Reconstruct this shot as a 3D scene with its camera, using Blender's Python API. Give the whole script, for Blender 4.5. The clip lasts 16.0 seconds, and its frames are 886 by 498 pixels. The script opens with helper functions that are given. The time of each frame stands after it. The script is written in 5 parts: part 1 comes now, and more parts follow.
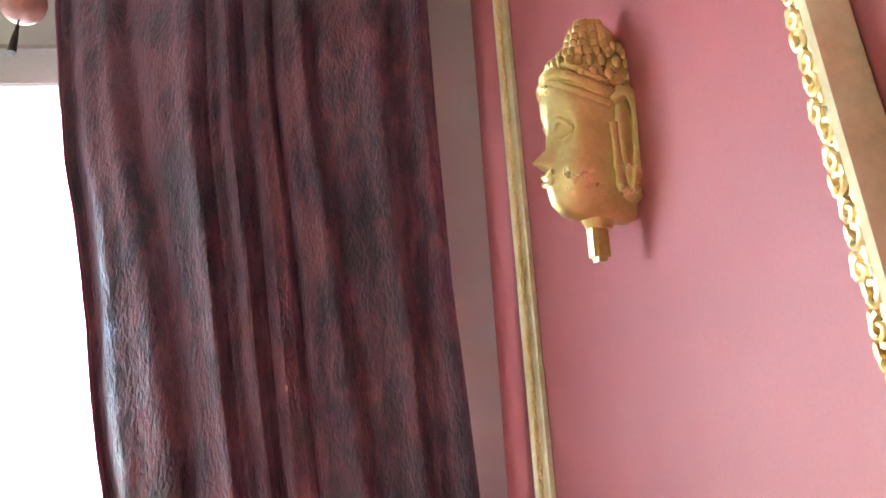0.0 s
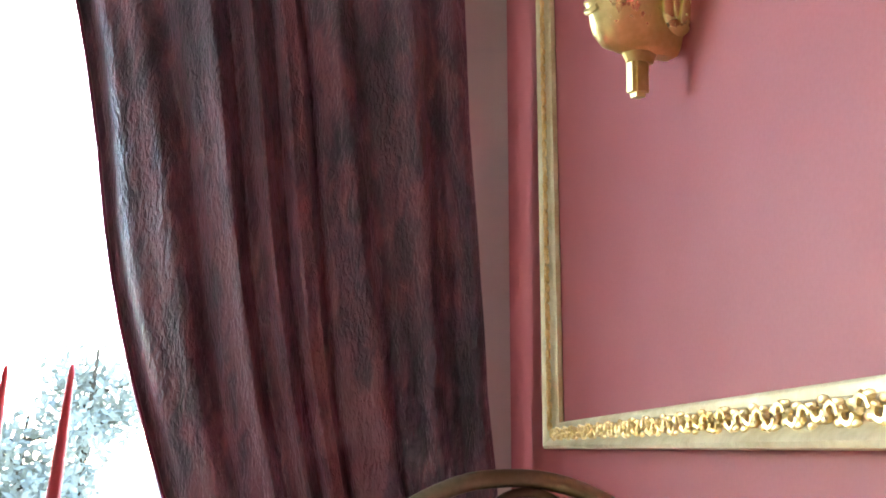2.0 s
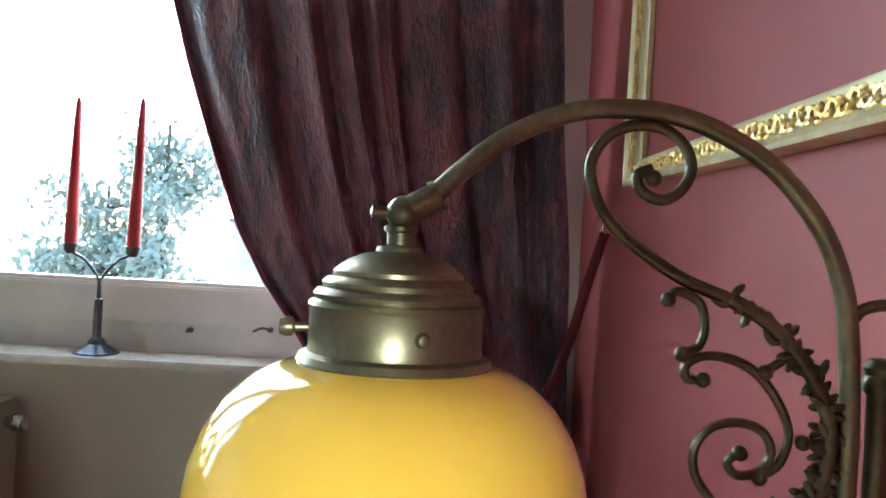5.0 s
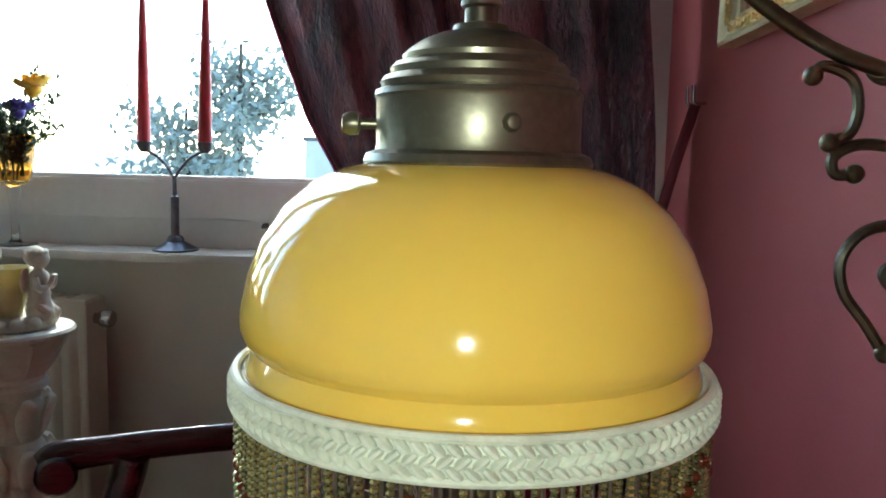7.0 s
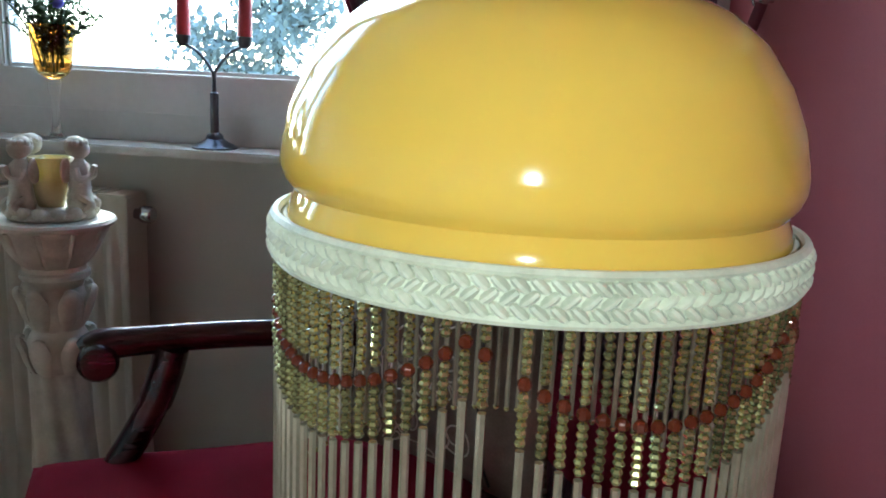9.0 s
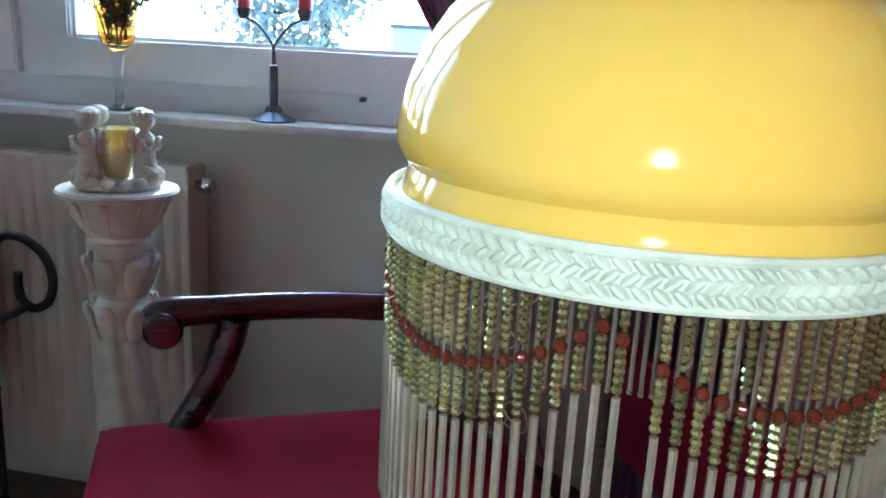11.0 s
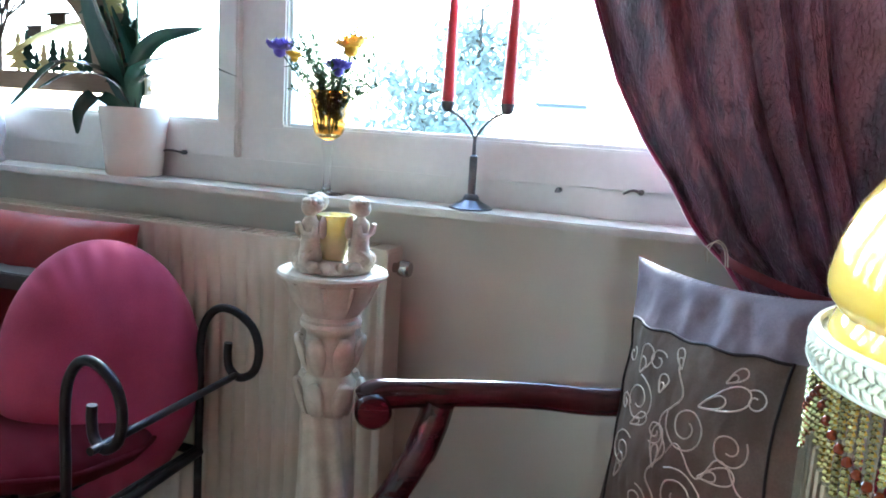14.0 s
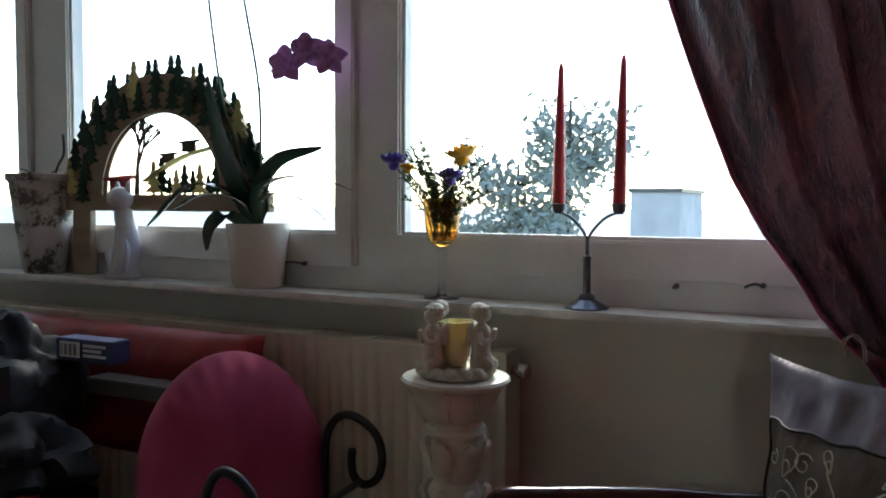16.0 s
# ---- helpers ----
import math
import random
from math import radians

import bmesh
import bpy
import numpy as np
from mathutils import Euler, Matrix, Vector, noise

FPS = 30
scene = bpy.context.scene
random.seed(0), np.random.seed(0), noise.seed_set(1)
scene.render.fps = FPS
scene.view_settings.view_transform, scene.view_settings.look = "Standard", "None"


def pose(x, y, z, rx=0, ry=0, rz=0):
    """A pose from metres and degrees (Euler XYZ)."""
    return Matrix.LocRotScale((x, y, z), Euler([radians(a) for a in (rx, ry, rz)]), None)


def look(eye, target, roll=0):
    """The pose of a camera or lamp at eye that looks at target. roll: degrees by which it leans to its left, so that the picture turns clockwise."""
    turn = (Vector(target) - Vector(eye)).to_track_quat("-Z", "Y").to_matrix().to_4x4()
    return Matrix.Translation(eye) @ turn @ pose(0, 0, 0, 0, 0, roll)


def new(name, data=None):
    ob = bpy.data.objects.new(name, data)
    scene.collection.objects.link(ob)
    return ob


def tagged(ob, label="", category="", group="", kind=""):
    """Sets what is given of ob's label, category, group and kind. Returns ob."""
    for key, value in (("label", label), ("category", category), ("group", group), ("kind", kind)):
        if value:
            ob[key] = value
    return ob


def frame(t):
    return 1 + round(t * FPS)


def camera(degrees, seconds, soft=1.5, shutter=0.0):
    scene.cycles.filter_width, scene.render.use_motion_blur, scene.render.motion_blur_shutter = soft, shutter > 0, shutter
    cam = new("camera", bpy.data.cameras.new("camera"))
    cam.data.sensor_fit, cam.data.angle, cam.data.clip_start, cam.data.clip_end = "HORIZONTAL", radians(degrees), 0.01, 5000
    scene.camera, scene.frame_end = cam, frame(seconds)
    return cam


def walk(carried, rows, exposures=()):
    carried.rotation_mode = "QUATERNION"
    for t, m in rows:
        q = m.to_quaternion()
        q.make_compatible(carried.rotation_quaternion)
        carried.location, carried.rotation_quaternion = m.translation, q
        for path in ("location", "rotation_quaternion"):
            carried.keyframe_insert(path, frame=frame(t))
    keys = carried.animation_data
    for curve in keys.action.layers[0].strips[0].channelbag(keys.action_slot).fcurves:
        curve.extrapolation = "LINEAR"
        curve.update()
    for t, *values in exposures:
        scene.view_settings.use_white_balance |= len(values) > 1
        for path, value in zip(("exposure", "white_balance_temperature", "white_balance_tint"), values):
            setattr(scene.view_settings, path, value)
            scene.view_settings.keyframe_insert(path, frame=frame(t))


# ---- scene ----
cam = camera(57.7, 16.0, soft=1.8)
PATH = [
    (0, (-0.029, 0.016, 1.302), (0.111, 1.818, 2.158), -2.8),
    (0.5, (-0.034, 0.031, 1.304), (0.05, 1.867, 2.093), -0.9),
    (1, (-0.044, 0.03, 1.303), (0.002, 1.891, 2.035), 0.0),
    (1.5, (-0.051, 0.041, 1.292), (-0.009, 1.933, 1.941), 1.4),
    (2, (-0.052, 0.041, 1.281), (0.084, 1.967, 1.803), 0.7),
    (2.5, (-0.048, 0.056, 1.272), (0.085, 2.011, 1.671), 0.6),
    (3, (-0.037, 0.084, 1.268), (0.087, 2.061, 1.543), 0.6),
    (3.5, (-0.044, 0.091, 1.252), (0.059, 2.08, 1.433), 1.3),
    (4, (-0.049, 0.1, 1.237), (0.016, 2.097, 1.336), 1.8),
    (4.5, (-0.057, 0.106, 1.22), (-0.037, 2.105, 1.276), 2.5),
    (5, (-0.066, 0.11, 1.203), (-0.065, 2.11, 1.2), 3.1),
    (7.5, (-0.073, 0.181, 1.136), (-0.284, 2.152, 0.867), 1.5),
    (8, (-0.077, 0.19, 1.125), (-0.311, 2.151, 0.808), 2.3),
    (10.5, (-0.092, 0.191, 1.111), (-0.383, 2.103, 0.603), 3.0),
    (11, (-0.107, 0.189, 1.114), (-0.459, 2.097, 0.628), 3.1),
    (11.5, (-0.128, 0.186, 1.118), (-0.551, 2.085, 0.654), 3.5),
    (12, (-0.161, 0.18, 1.124), (-0.684, 2.063, 0.699), 3.8),
    (12.5, (-0.182, 0.17, 1.13), (-0.774, 2.037, 0.729), 4.1),
    (13, (-0.195, 0.162, 1.134), (-0.826, 2.021, 0.752), 4.0),
    (13.5, (-0.203, 0.16, 1.136), (-0.879, 2.007, 0.774), 3.5),
    (14, (-0.216, 0.147, 1.139), (-0.91, 1.994, 0.814), 3.4),
    (14.5, (-0.227, 0.143, 1.14), (-0.996, 1.968, 0.856), 2.6),
    (15, (-0.234, 0.136, 1.149), (-1.073, 1.939, 0.929), 1.6),
    (15.5, (-0.241, 0.125, 1.159), (-1.133, 1.907, 0.99), 1.0),
    (16, (-0.246, 0.109, 1.164), (-1.173, 1.878, 1.058), 0.3),
]
EXPOSURES = [(0, 4.4, 6500, 10), (1.5, 4.0, 6500, 8), (3.5, 4.15, 6500, 5), (4.2, 3.9, 6350, 1), (5.0, 3.4, 6100, -3), (7.5, 2.85, 5700, -4), (8.2, 2.9, 5600, -4), (10.5, 3.35, 4800, -2), (11.5, 3.65, 4800, -2), (12.5, 4.1, 5000, -2), (14.5, 4.25, 5300, -2), (15.2, 3.4, 5700, 0), (16, 2.15, 6100, 2)]
walk(cam, [(t, look(eye, target, roll)) for t, eye, target, roll in PATH], EXPOSURES)

# ---- light ----
world = bpy.data.worlds.new("world")
scene.world = world
world.use_nodes = True
wn = world.node_tree.nodes
sky = wn.new("ShaderNodeTexSky")
sky.sky_type, sky.sun_disc = "NISHITA", False
sky.sun_elevation, sky.sun_rotation = radians(38), radians(-25)
sky.air_density, sky.dust_density = 1.0, 0.6
wn["Background"].inputs["Strength"].default_value = 0.15
world.node_tree.links.new(sky.outputs["Color"], wn["Background"].inputs["Color"])


def lamp(name, kind, energy, m, colour=(1, 1, 1), **more):
    data = bpy.data.lights.new(name, kind)
    data.energy, data.color = energy, colour
    ob = new(name, data)
    ob.matrix_world = m
    if kind == "AREA":
        data.shape, data.size, data.size_y = "RECTANGLE", more["size"], more["size_y"]
    if kind in ("POINT", "SPOT"):
        data.shadow_soft_size = more["size"]
    if kind == "SPOT":
        data.spot_size, data.spot_blend = radians(more["cone"]), 0.6
    if kind == "SUN":
        data.angle = radians(more["size"])
    return ob


# hazy sun from beyond the window, and the small torch behind the viewer
# whose highlight shows on the glass shade
lamp("sun", "SUN", 1.2, look((-2.2, 6, 4.2), (-0.9, 1.8, 1.2)), (1, 0.95, 0.88), size=12)
lamp("torch", "SPOT", 0.72, look((-0.085, 0.02, 1.15), (-0.087, 0.5, 1.06)), (1, 0.98, 0.88), size=0.006, cone=40)


# ---- materials ----
def mat(name, a, b=None, rough=0.6, metal=0.0, scale=8.0, fine=90.0, bump=0.15, depth=0.003, sheen=0.0, coat=0.0,
        emit=0.0, trans=0.0, ior=1.45, spread=(0.35, 0.65), per_object=0.0, stretch=(1, 1, 1), sub=0.0, rough2=None):
    m = bpy.data.materials.new(name)
    m.use_nodes = True
    nt = m.node_tree
    n, l = nt.nodes, nt.links
    p = n["Principled BSDF"]
    b = b or tuple(c * 0.75 for c in a)
    co = n.new("ShaderNodeTexCoord")
    mp = n.new("ShaderNodeMapping")
    mp.inputs["Scale"].default_value = stretch
    l.new(co.outputs["Object"], mp.inputs["Vector"])
    big = n.new("ShaderNodeTexNoise")
    big.inputs["Scale"].default_value, big.inputs["Detail"].default_value = scale, 5
    small = n.new("ShaderNodeTexNoise")
    small.inputs["Scale"].default_value, small.inputs["Detail"].default_value = fine, 3
    for t in (big, small):
        l.new(mp.outputs["Vector"], t.inputs["Vector"])
    add = n.new("ShaderNodeMath")
    add.operation = "MULTIPLY_ADD"
    l.new(small.outputs["Fac"], add.inputs[0])
    add.inputs[1].default_value = 0.35
    l.new(big.outputs["Fac"], add.inputs[2])
    rng = n.new("ShaderNodeMapRange")
    rng.inputs["From Min"].default_value, rng.inputs["From Max"].default_value = spread[0] + 0.17, spread[1] + 0.17
    l.new(add.outputs[0], rng.inputs["Value"])
    mix = n.new("ShaderNodeMix")
    mix.data_type = "RGBA"
    mix.inputs["A"].default_value, mix.inputs["B"].default_value = (*a, 1), (*b, 1)
    l.new(rng.outputs["Result"], mix.inputs["Factor"])
    last = mix.outputs["Result"]
    if per_object:
        oi = n.new("ShaderNodeObjectInfo")
        hsv = n.new("ShaderNodeHueSaturation")
        mr = n.new("ShaderNodeMapRange")
        mr.inputs["To Min"].default_value, mr.inputs["To Max"].default_value = 1 - per_object, 1 + per_object
        l.new(oi.outputs["Random"], mr.inputs["Value"])
        l.new(mr.outputs["Result"], hsv.inputs["Value"])
        l.new(last, hsv.inputs["Color"])
        last = hsv.outputs["Color"]
    l.new(last, p.inputs["Base Color"])
    if rough2 is not None:
        rr = n.new("ShaderNodeMapRange")
        rr.inputs["From Min"].default_value, rr.inputs["From Max"].default_value = 0.4, 0.8
        rr.inputs["To Min"].default_value, rr.inputs["To Max"].default_value = rough, rough2
        l.new(add.outputs[0], rr.inputs["Value"])
        l.new(rr.outputs["Result"], p.inputs["Roughness"])
    else:
        p.inputs["Roughness"].default_value = rough
    p.inputs["Metallic"].default_value = metal
    if rough >= 0.6 and metal == 0:
        p.inputs["Specular IOR Level"].default_value = 0.18
    p.inputs["Sheen Weight"].default_value = sheen
    p.inputs["Coat Weight"].default_value = coat
    p.inputs["Coat Roughness"].default_value = 0.06
    p.inputs["Transmission Weight"].default_value = trans
    p.inputs["IOR"].default_value = ior
    if sub:
        p.inputs["Subsurface Weight"].default_value = sub
        p.inputs["Subsurface Radius"].default_value = (0.03, 0.02, 0.008)
        p.inputs["Subsurface Scale"].default_value = 0.6
    if emit:
        l.new(last, p.inputs["Emission Color"])
        p.inputs["Emission Strength"].default_value = emit
    if bump:
        bp = n.new("ShaderNodeBump")
        bp.inputs["Strength"].default_value, bp.inputs["Distance"].default_value = bump, depth
        l.new(add.outputs[0], bp.inputs["Height"])
        l.new(bp.outputs["Normal"], p.inputs["Normal"])
    return m


M_PINK = mat("pink wall paint", (0.38, 0.085, 0.086), (0.42, 0.105, 0.104), 0.55, scale=3, fine=260, bump=0.10, depth=0.002)
M_BEIGE = mat("beige wall paint", (0.64, 0.62, 0.55), (0.69, 0.67, 0.60), 0.7, scale=2.5, fine=220, bump=0.12, depth=0.002)
M_CEIL = mat("white ceiling paint", (0.72, 0.69, 0.63), (0.78, 0.75, 0.7), 0.8, scale=2, fine=150, bump=0.1)
# assumed floor covering; its beige is chosen to bounce window light onto the curtain
M_FLOOR = mat("beige carpet toned for bounce", (0.22, 0.17, 0.125), (0.28, 0.22, 0.165), 0.95, scale=30, fine=400, bump=0.6, depth=0.006)
M_WHITE = mat("white window paint", (0.74, 0.74, 0.72), (0.66, 0.66, 0.64), 0.32, scale=5, fine=60, bump=0.05, depth=0.001)
M_SILL = mat("pale stone sill", (0.66, 0.65, 0.62), (0.52, 0.51, 0.49), 0.25, scale=20, fine=300, bump=0.05, depth=0.001)
M_RAD = mat("cream radiator enamel", (0.60, 0.55, 0.46), (0.55, 0.50, 0.41), 0.35, scale=6, fine=90, bump=0.03, depth=0.001)
M_GOLD = mat("gilded plaster", (0.95, 0.74, 0.36), (0.78, 0.54, 0.20), 0.30, 0.9, scale=26, fine=220, bump=0.25, depth=0.002, rough2=0.45)
M_GOLDPALE = mat("pale worn gilding", (0.78, 0.69, 0.44), (0.62, 0.52, 0.29), 0.35, 0.3, scale=16, fine=160, bump=0.15, depth=0.001, rough2=0.5)
M_MASK = mat("gold leaf on resin", (0.88, 0.75, 0.36), (0.70, 0.57, 0.22), 0.20, 0.75, scale=22, fine=180, bump=0.04, depth=0.001, rough2=0.42)
M_BRASS = mat("aged brass", (0.26, 0.245, 0.165), (0.17, 0.155, 0.11), 0.28, 0.95, scale=30, fine=260, bump=0.06, depth=0.0008, rough2=0.42)
M_BRASSD = mat("dark patinated brass", (0.17, 0.155, 0.105), (0.10, 0.09, 0.066), 0.36, 0.9, scale=40, fine=300, bump=0.2, depth=0.001)
M_SHADE = mat("amber opal glass", (0.90, 0.58, 0.10), (0.87, 0.54, 0.085), 0.10, scale=3, fine=40, bump=0.0, coat=0.6, sub=0.35)
M_BRAID = mat("cream cotton braid", (0.72, 0.74, 0.58), (0.56, 0.58, 0.44), 0.55, scale=70, fine=600, bump=0.5, depth=0.001, sheen=0.3)
M_BEAD = mat("gold lined glass beads", (0.62, 0.58, 0.28), (0.42, 0.39, 0.17), 0.07, 0.85, scale=160, fine=500, bump=0.1, depth=0.0005, per_object=0.35)
M_AMBER = mat("amber glass beads", (0.13, 0.026, 0.011), (0.09, 0.018, 0.007), 0.1, 0.2, scale=160, fine=500, bump=0.0, coat=0.5)
M_TUBE = mat("smoky glass bugle", (0.38, 0.34, 0.25), (0.32, 0.28, 0.20), 0.12, 0.25, scale=120, fine=400, bump=0.05, depth=0.0005, trans=0.35)
M_WAX = mat("red candle wax", (0.50, 0.055, 0.075), (0.42, 0.04, 0.055), 0.4, scale=12, fine=120, bump=0.05, depth=0.001, sub=0.2)
M_STEEL = mat("brushed dark steel", (0.16, 0.16, 0.17), (0.10, 0.10, 0.11), 0.32, 0.9, scale=20, fine=240, bump=0.05, depth=0.0005)
M_IRON = mat("black wrought iron", (0.022, 0.022, 0.026), (0.012, 0.012, 0.014), 0.38, 0.4, scale=40, fine=260, bump=0.25, depth=0.001)
M_WOOD = mat("dark mahogany", (0.058, 0.016, 0.015), (0.022, 0.008, 0.008), 0.22, scale=9, fine=90, bump=0.06, depth=0.001, coat=0.25, stretch=(0.25, 2.5, 2.5))
M_REDCUSH = mat("red cotton cushion", (0.20, 0.002, 0.017), (0.15, 0.0015, 0.012), 0.8, scale=9, fine=420, bump=0.25, depth=0.002)
M_PINKCUSH = mat("rose cotton cushion", (0.32, 0.050, 0.105), (0.25, 0.034, 0.078), 0.8, scale=7, fine=420, bump=0.25, depth=0.002, sheen=0.05)
# red seat pad cloth with the shade under the arm put into its colour
M_SHADEDRED = mat("red cotton darkened for shade", (0.085, 0.004, 0.013), (0.06, 0.003, 0.009), 0.85, scale=9, fine=420, bump=0.25, depth=0.002)
M_REDSATIN = mat("brick red satin", (0.24, 0.018, 0.02), (0.17, 0.012, 0.014), 0.5, scale=9, fine=240, bump=0.15, depth=0.002)
M_TAUPE = mat("taupe satin", (0.15, 0.12, 0.09), (0.10, 0.08, 0.06), 0.6, scale=16, fine=300, bump=0.5, depth=0.001)
M_LILAC = mat("lilac grey satin", (0.22, 0.185, 0.20), (0.15, 0.125, 0.14), 0.68, scale=16, fine=300, bump=0.5, depth=0.001)
M_THREAD = mat("silver embroidery thread", (0.60, 0.54, 0.44), (0.48, 0.42, 0.34), 0.35, 0.3, scale=90, fine=600, bump=0.4, depth=0.0006)
M_PIPING = mat("black piping", (0.03, 0.025, 0.025), (0.02, 0.018, 0.018), 0.6)
M_PLASTER = mat("antique white plaster", (0.60, 0.57, 0.47), (0.49, 0.46, 0.37), 0.6, scale=26, fine=180, bump=0.3, depth=0.002)
M_STONEW = mat("pale cast stone", (0.62, 0.58, 0.48), (0.48, 0.44, 0.35), 0.7, scale=40, fine=260, bump=0.3, depth=0.0015)
M_POT = mat("white glazed ceramic", (0.66, 0.61, 0.54), (0.62, 0.57, 0.50), 0.22, scale=4, fine=60, bump=0.03, depth=0.001)
M_MARBLEPOT = mat("mottled stone pot", (0.44, 0.40, 0.36), (0.10, 0.085, 0.075), 0.6, scale=14, fine=90, bump=0.3, depth=0.002, spread=(0.5, 0.62))
M_LEAF = mat("dark orchid leaf", (0.022, 0.052, 0.040), (0.034, 0.074, 0.050), 0.24, scale=18, fine=120, bump=0.08, depth=0.001, stretch=(1, 1, 0.3))
M_STEM = mat("green stem", (0.06, 0.10, 0.035), (0.04, 0.07, 0.03), 0.5)
M_ORCHID = mat("violet orchid petal", (0.50, 0.27, 0.55), (0.36, 0.15, 0.44), 0.5, scale=60, fine=300, bump=0.1, depth=0.0006)
M_IRIS = mat("blue violet petal", (0.13, 0.09, 0.50), (0.07, 0.05, 0.34), 0.5, scale=60, fine=300, bump=0.2, depth=0.0006)
M_YELLOW = mat("yellow petal", (0.85, 0.52, 0.03), (0.72, 0.38, 0.02), 0.5, scale=50, fine=300, bump=0.2, depth=0.0006)
M_FERN = mat("fine green foliage", (0.055, 0.09, 0.03), (0.03, 0.055, 0.02), 0.6)
M_PLYWOOD = mat("pale laser cut plywood", (0.33, 0.26, 0.19), (0.25, 0.19, 0.13), 0.6, scale=8, fine=120, bump=0.1, depth=0.0006, stretch=(0.3, 1, 3))
M_GREENPLY = mat("green stained plywood", (0.020, 0.055, 0.032), (0.012, 0.035, 0.022), 0.6, scale=12, fine=120, bump=0.1, depth=0.0006)
M_GREENPALE = mat("pale yellow stained plywood", (0.55, 0.48, 0.20), (0.45, 0.38, 0.15), 0.6, scale=12, fine=120, bump=0.1, depth=0.0006)
M_DARKPLY = mat("dark brown plywood", (0.06, 0.035, 0.022), (0.04, 0.022, 0.014), 0.6)
M_REDPLY = mat("red painted plywood", (0.30, 0.04, 0.03), (0.22, 0.03, 0.02), 0.6)
M_PORCELAIN = mat("white porcelain", (0.55, 0.52, 0.52), (0.45, 0.42, 0.43), 0.25, scale=10, fine=120, bump=0.08, depth=0.001)
M_BLACK = mat("black nylon", (0.008, 0.008, 0.011), (0.014, 0.014, 0.018), 0.6, scale=10, fine=300, bump=0.3, depth=0.002)
M_GREY = mat("grey plastic", (0.09, 0.09, 0.09), (0.07, 0.07, 0.068), 0.45, scale=8, fine=120, bump=0.05, depth=0.001)
M_LABEL = mat("white paper label", (0.68, 0.68, 0.70), (0.60, 0.60, 0.62), 0.6)
M_NAVY = mat("navy card", (0.03, 0.04, 0.12), (0.02, 0.028, 0.09), 0.45)
M_REDCLOTH = mat("orange red cloth", (0.55, 0.05, 0.02), (0.42, 0.03, 0.015), 0.6, scale=14, fine=200, bump=0.3, depth=0.003)
M_BLUECLOTH = mat("pale blue cloth", (0.18, 0.24, 0.30), (0.07, 0.10, 0.14), 0.6, scale=18, fine=220, bump=0.4, depth=0.004, spread=(0.4, 0.55))
M_CHROME = mat("chrome", (0.55, 0.55, 0.55), (0.45, 0.45, 0.45), 0.15, 1.0, bump=0.0)
M_MILK = mat("pale blue milky glass", (0.45, 0.50, 0.56), (0.38, 0.43, 0.50), 0.2, scale=20, fine=160, bump=0.05, depth=0.001)
M_SHADEPINK = mat("rose glass pendant", (0.62, 0.33, 0.28), (0.50, 0.25, 0.21), 0.25, scale=9, fine=80, bump=0.05, depth=0.001)
M_TASSEL = mat("brown tassel silk", (0.10, 0.06, 0.05), (0.06, 0.035, 0.03), 0.55, scale=40, fine=400, bump=0.4, depth=0.001)
M_CONCRETE = mat("pale rendered wall", (0.45, 0.45, 0.46), (0.36, 0.36, 0.37), 0.8, scale=0.6, fine=20, bump=0.2, depth=0.02)
# distant haze is put into this pale ground colour
M_HAZEGROUND = mat("ground paled for haze", (0.42, 0.42, 0.38), (0.34, 0.34, 0.30), 0.9, scale=0.2, fine=4, bump=0.4, depth=0.05)
# leaf colour lifted well above real foliage to imitate haze and window glare
M_HAZELEAF = mat("tree foliage paled for haze", (0.20, 0.22, 0.19), (0.25, 0.27, 0.24), 0.6, scale=2, fine=30, bump=0.1)
M_BARK = mat("bark", (0.10, 0.08, 0.06), (0.06, 0.05, 0.04), 0.9, scale=6, fine=60, bump=0.6, depth=0.02)


def glass(name, colour, rough=0.0, ior=1.45):
    m = bpy.data.materials.new(name)
    m.use_nodes = True
    p = m.node_tree.nodes["Principled BSDF"]
    p.inputs["Base Color"].default_value = (*colour, 1)
    p.inputs["Transmission Weight"].default_value = 1
    p.inputs["Roughness"].default_value, p.inputs["IOR"].default_value = rough, ior
    return m


M_CLEAR = glass("clear glass", (0.95, 0.97, 0.97), 0.01)
M_PANE = glass("window glass", (0.98, 0.99, 0.99), 0.0, 1.02)
M_AMBERGLASS = glass("amber blown glass", (1.0, 0.66, 0.22), 0.03)
M_YELLOWGLASS = mat("yellow votive glass", (0.56, 0.52, 0.32), (0.48, 0.43, 0.25), 0.2, scale=20, fine=90, bump=0.05, depth=0.001, sub=0.1)


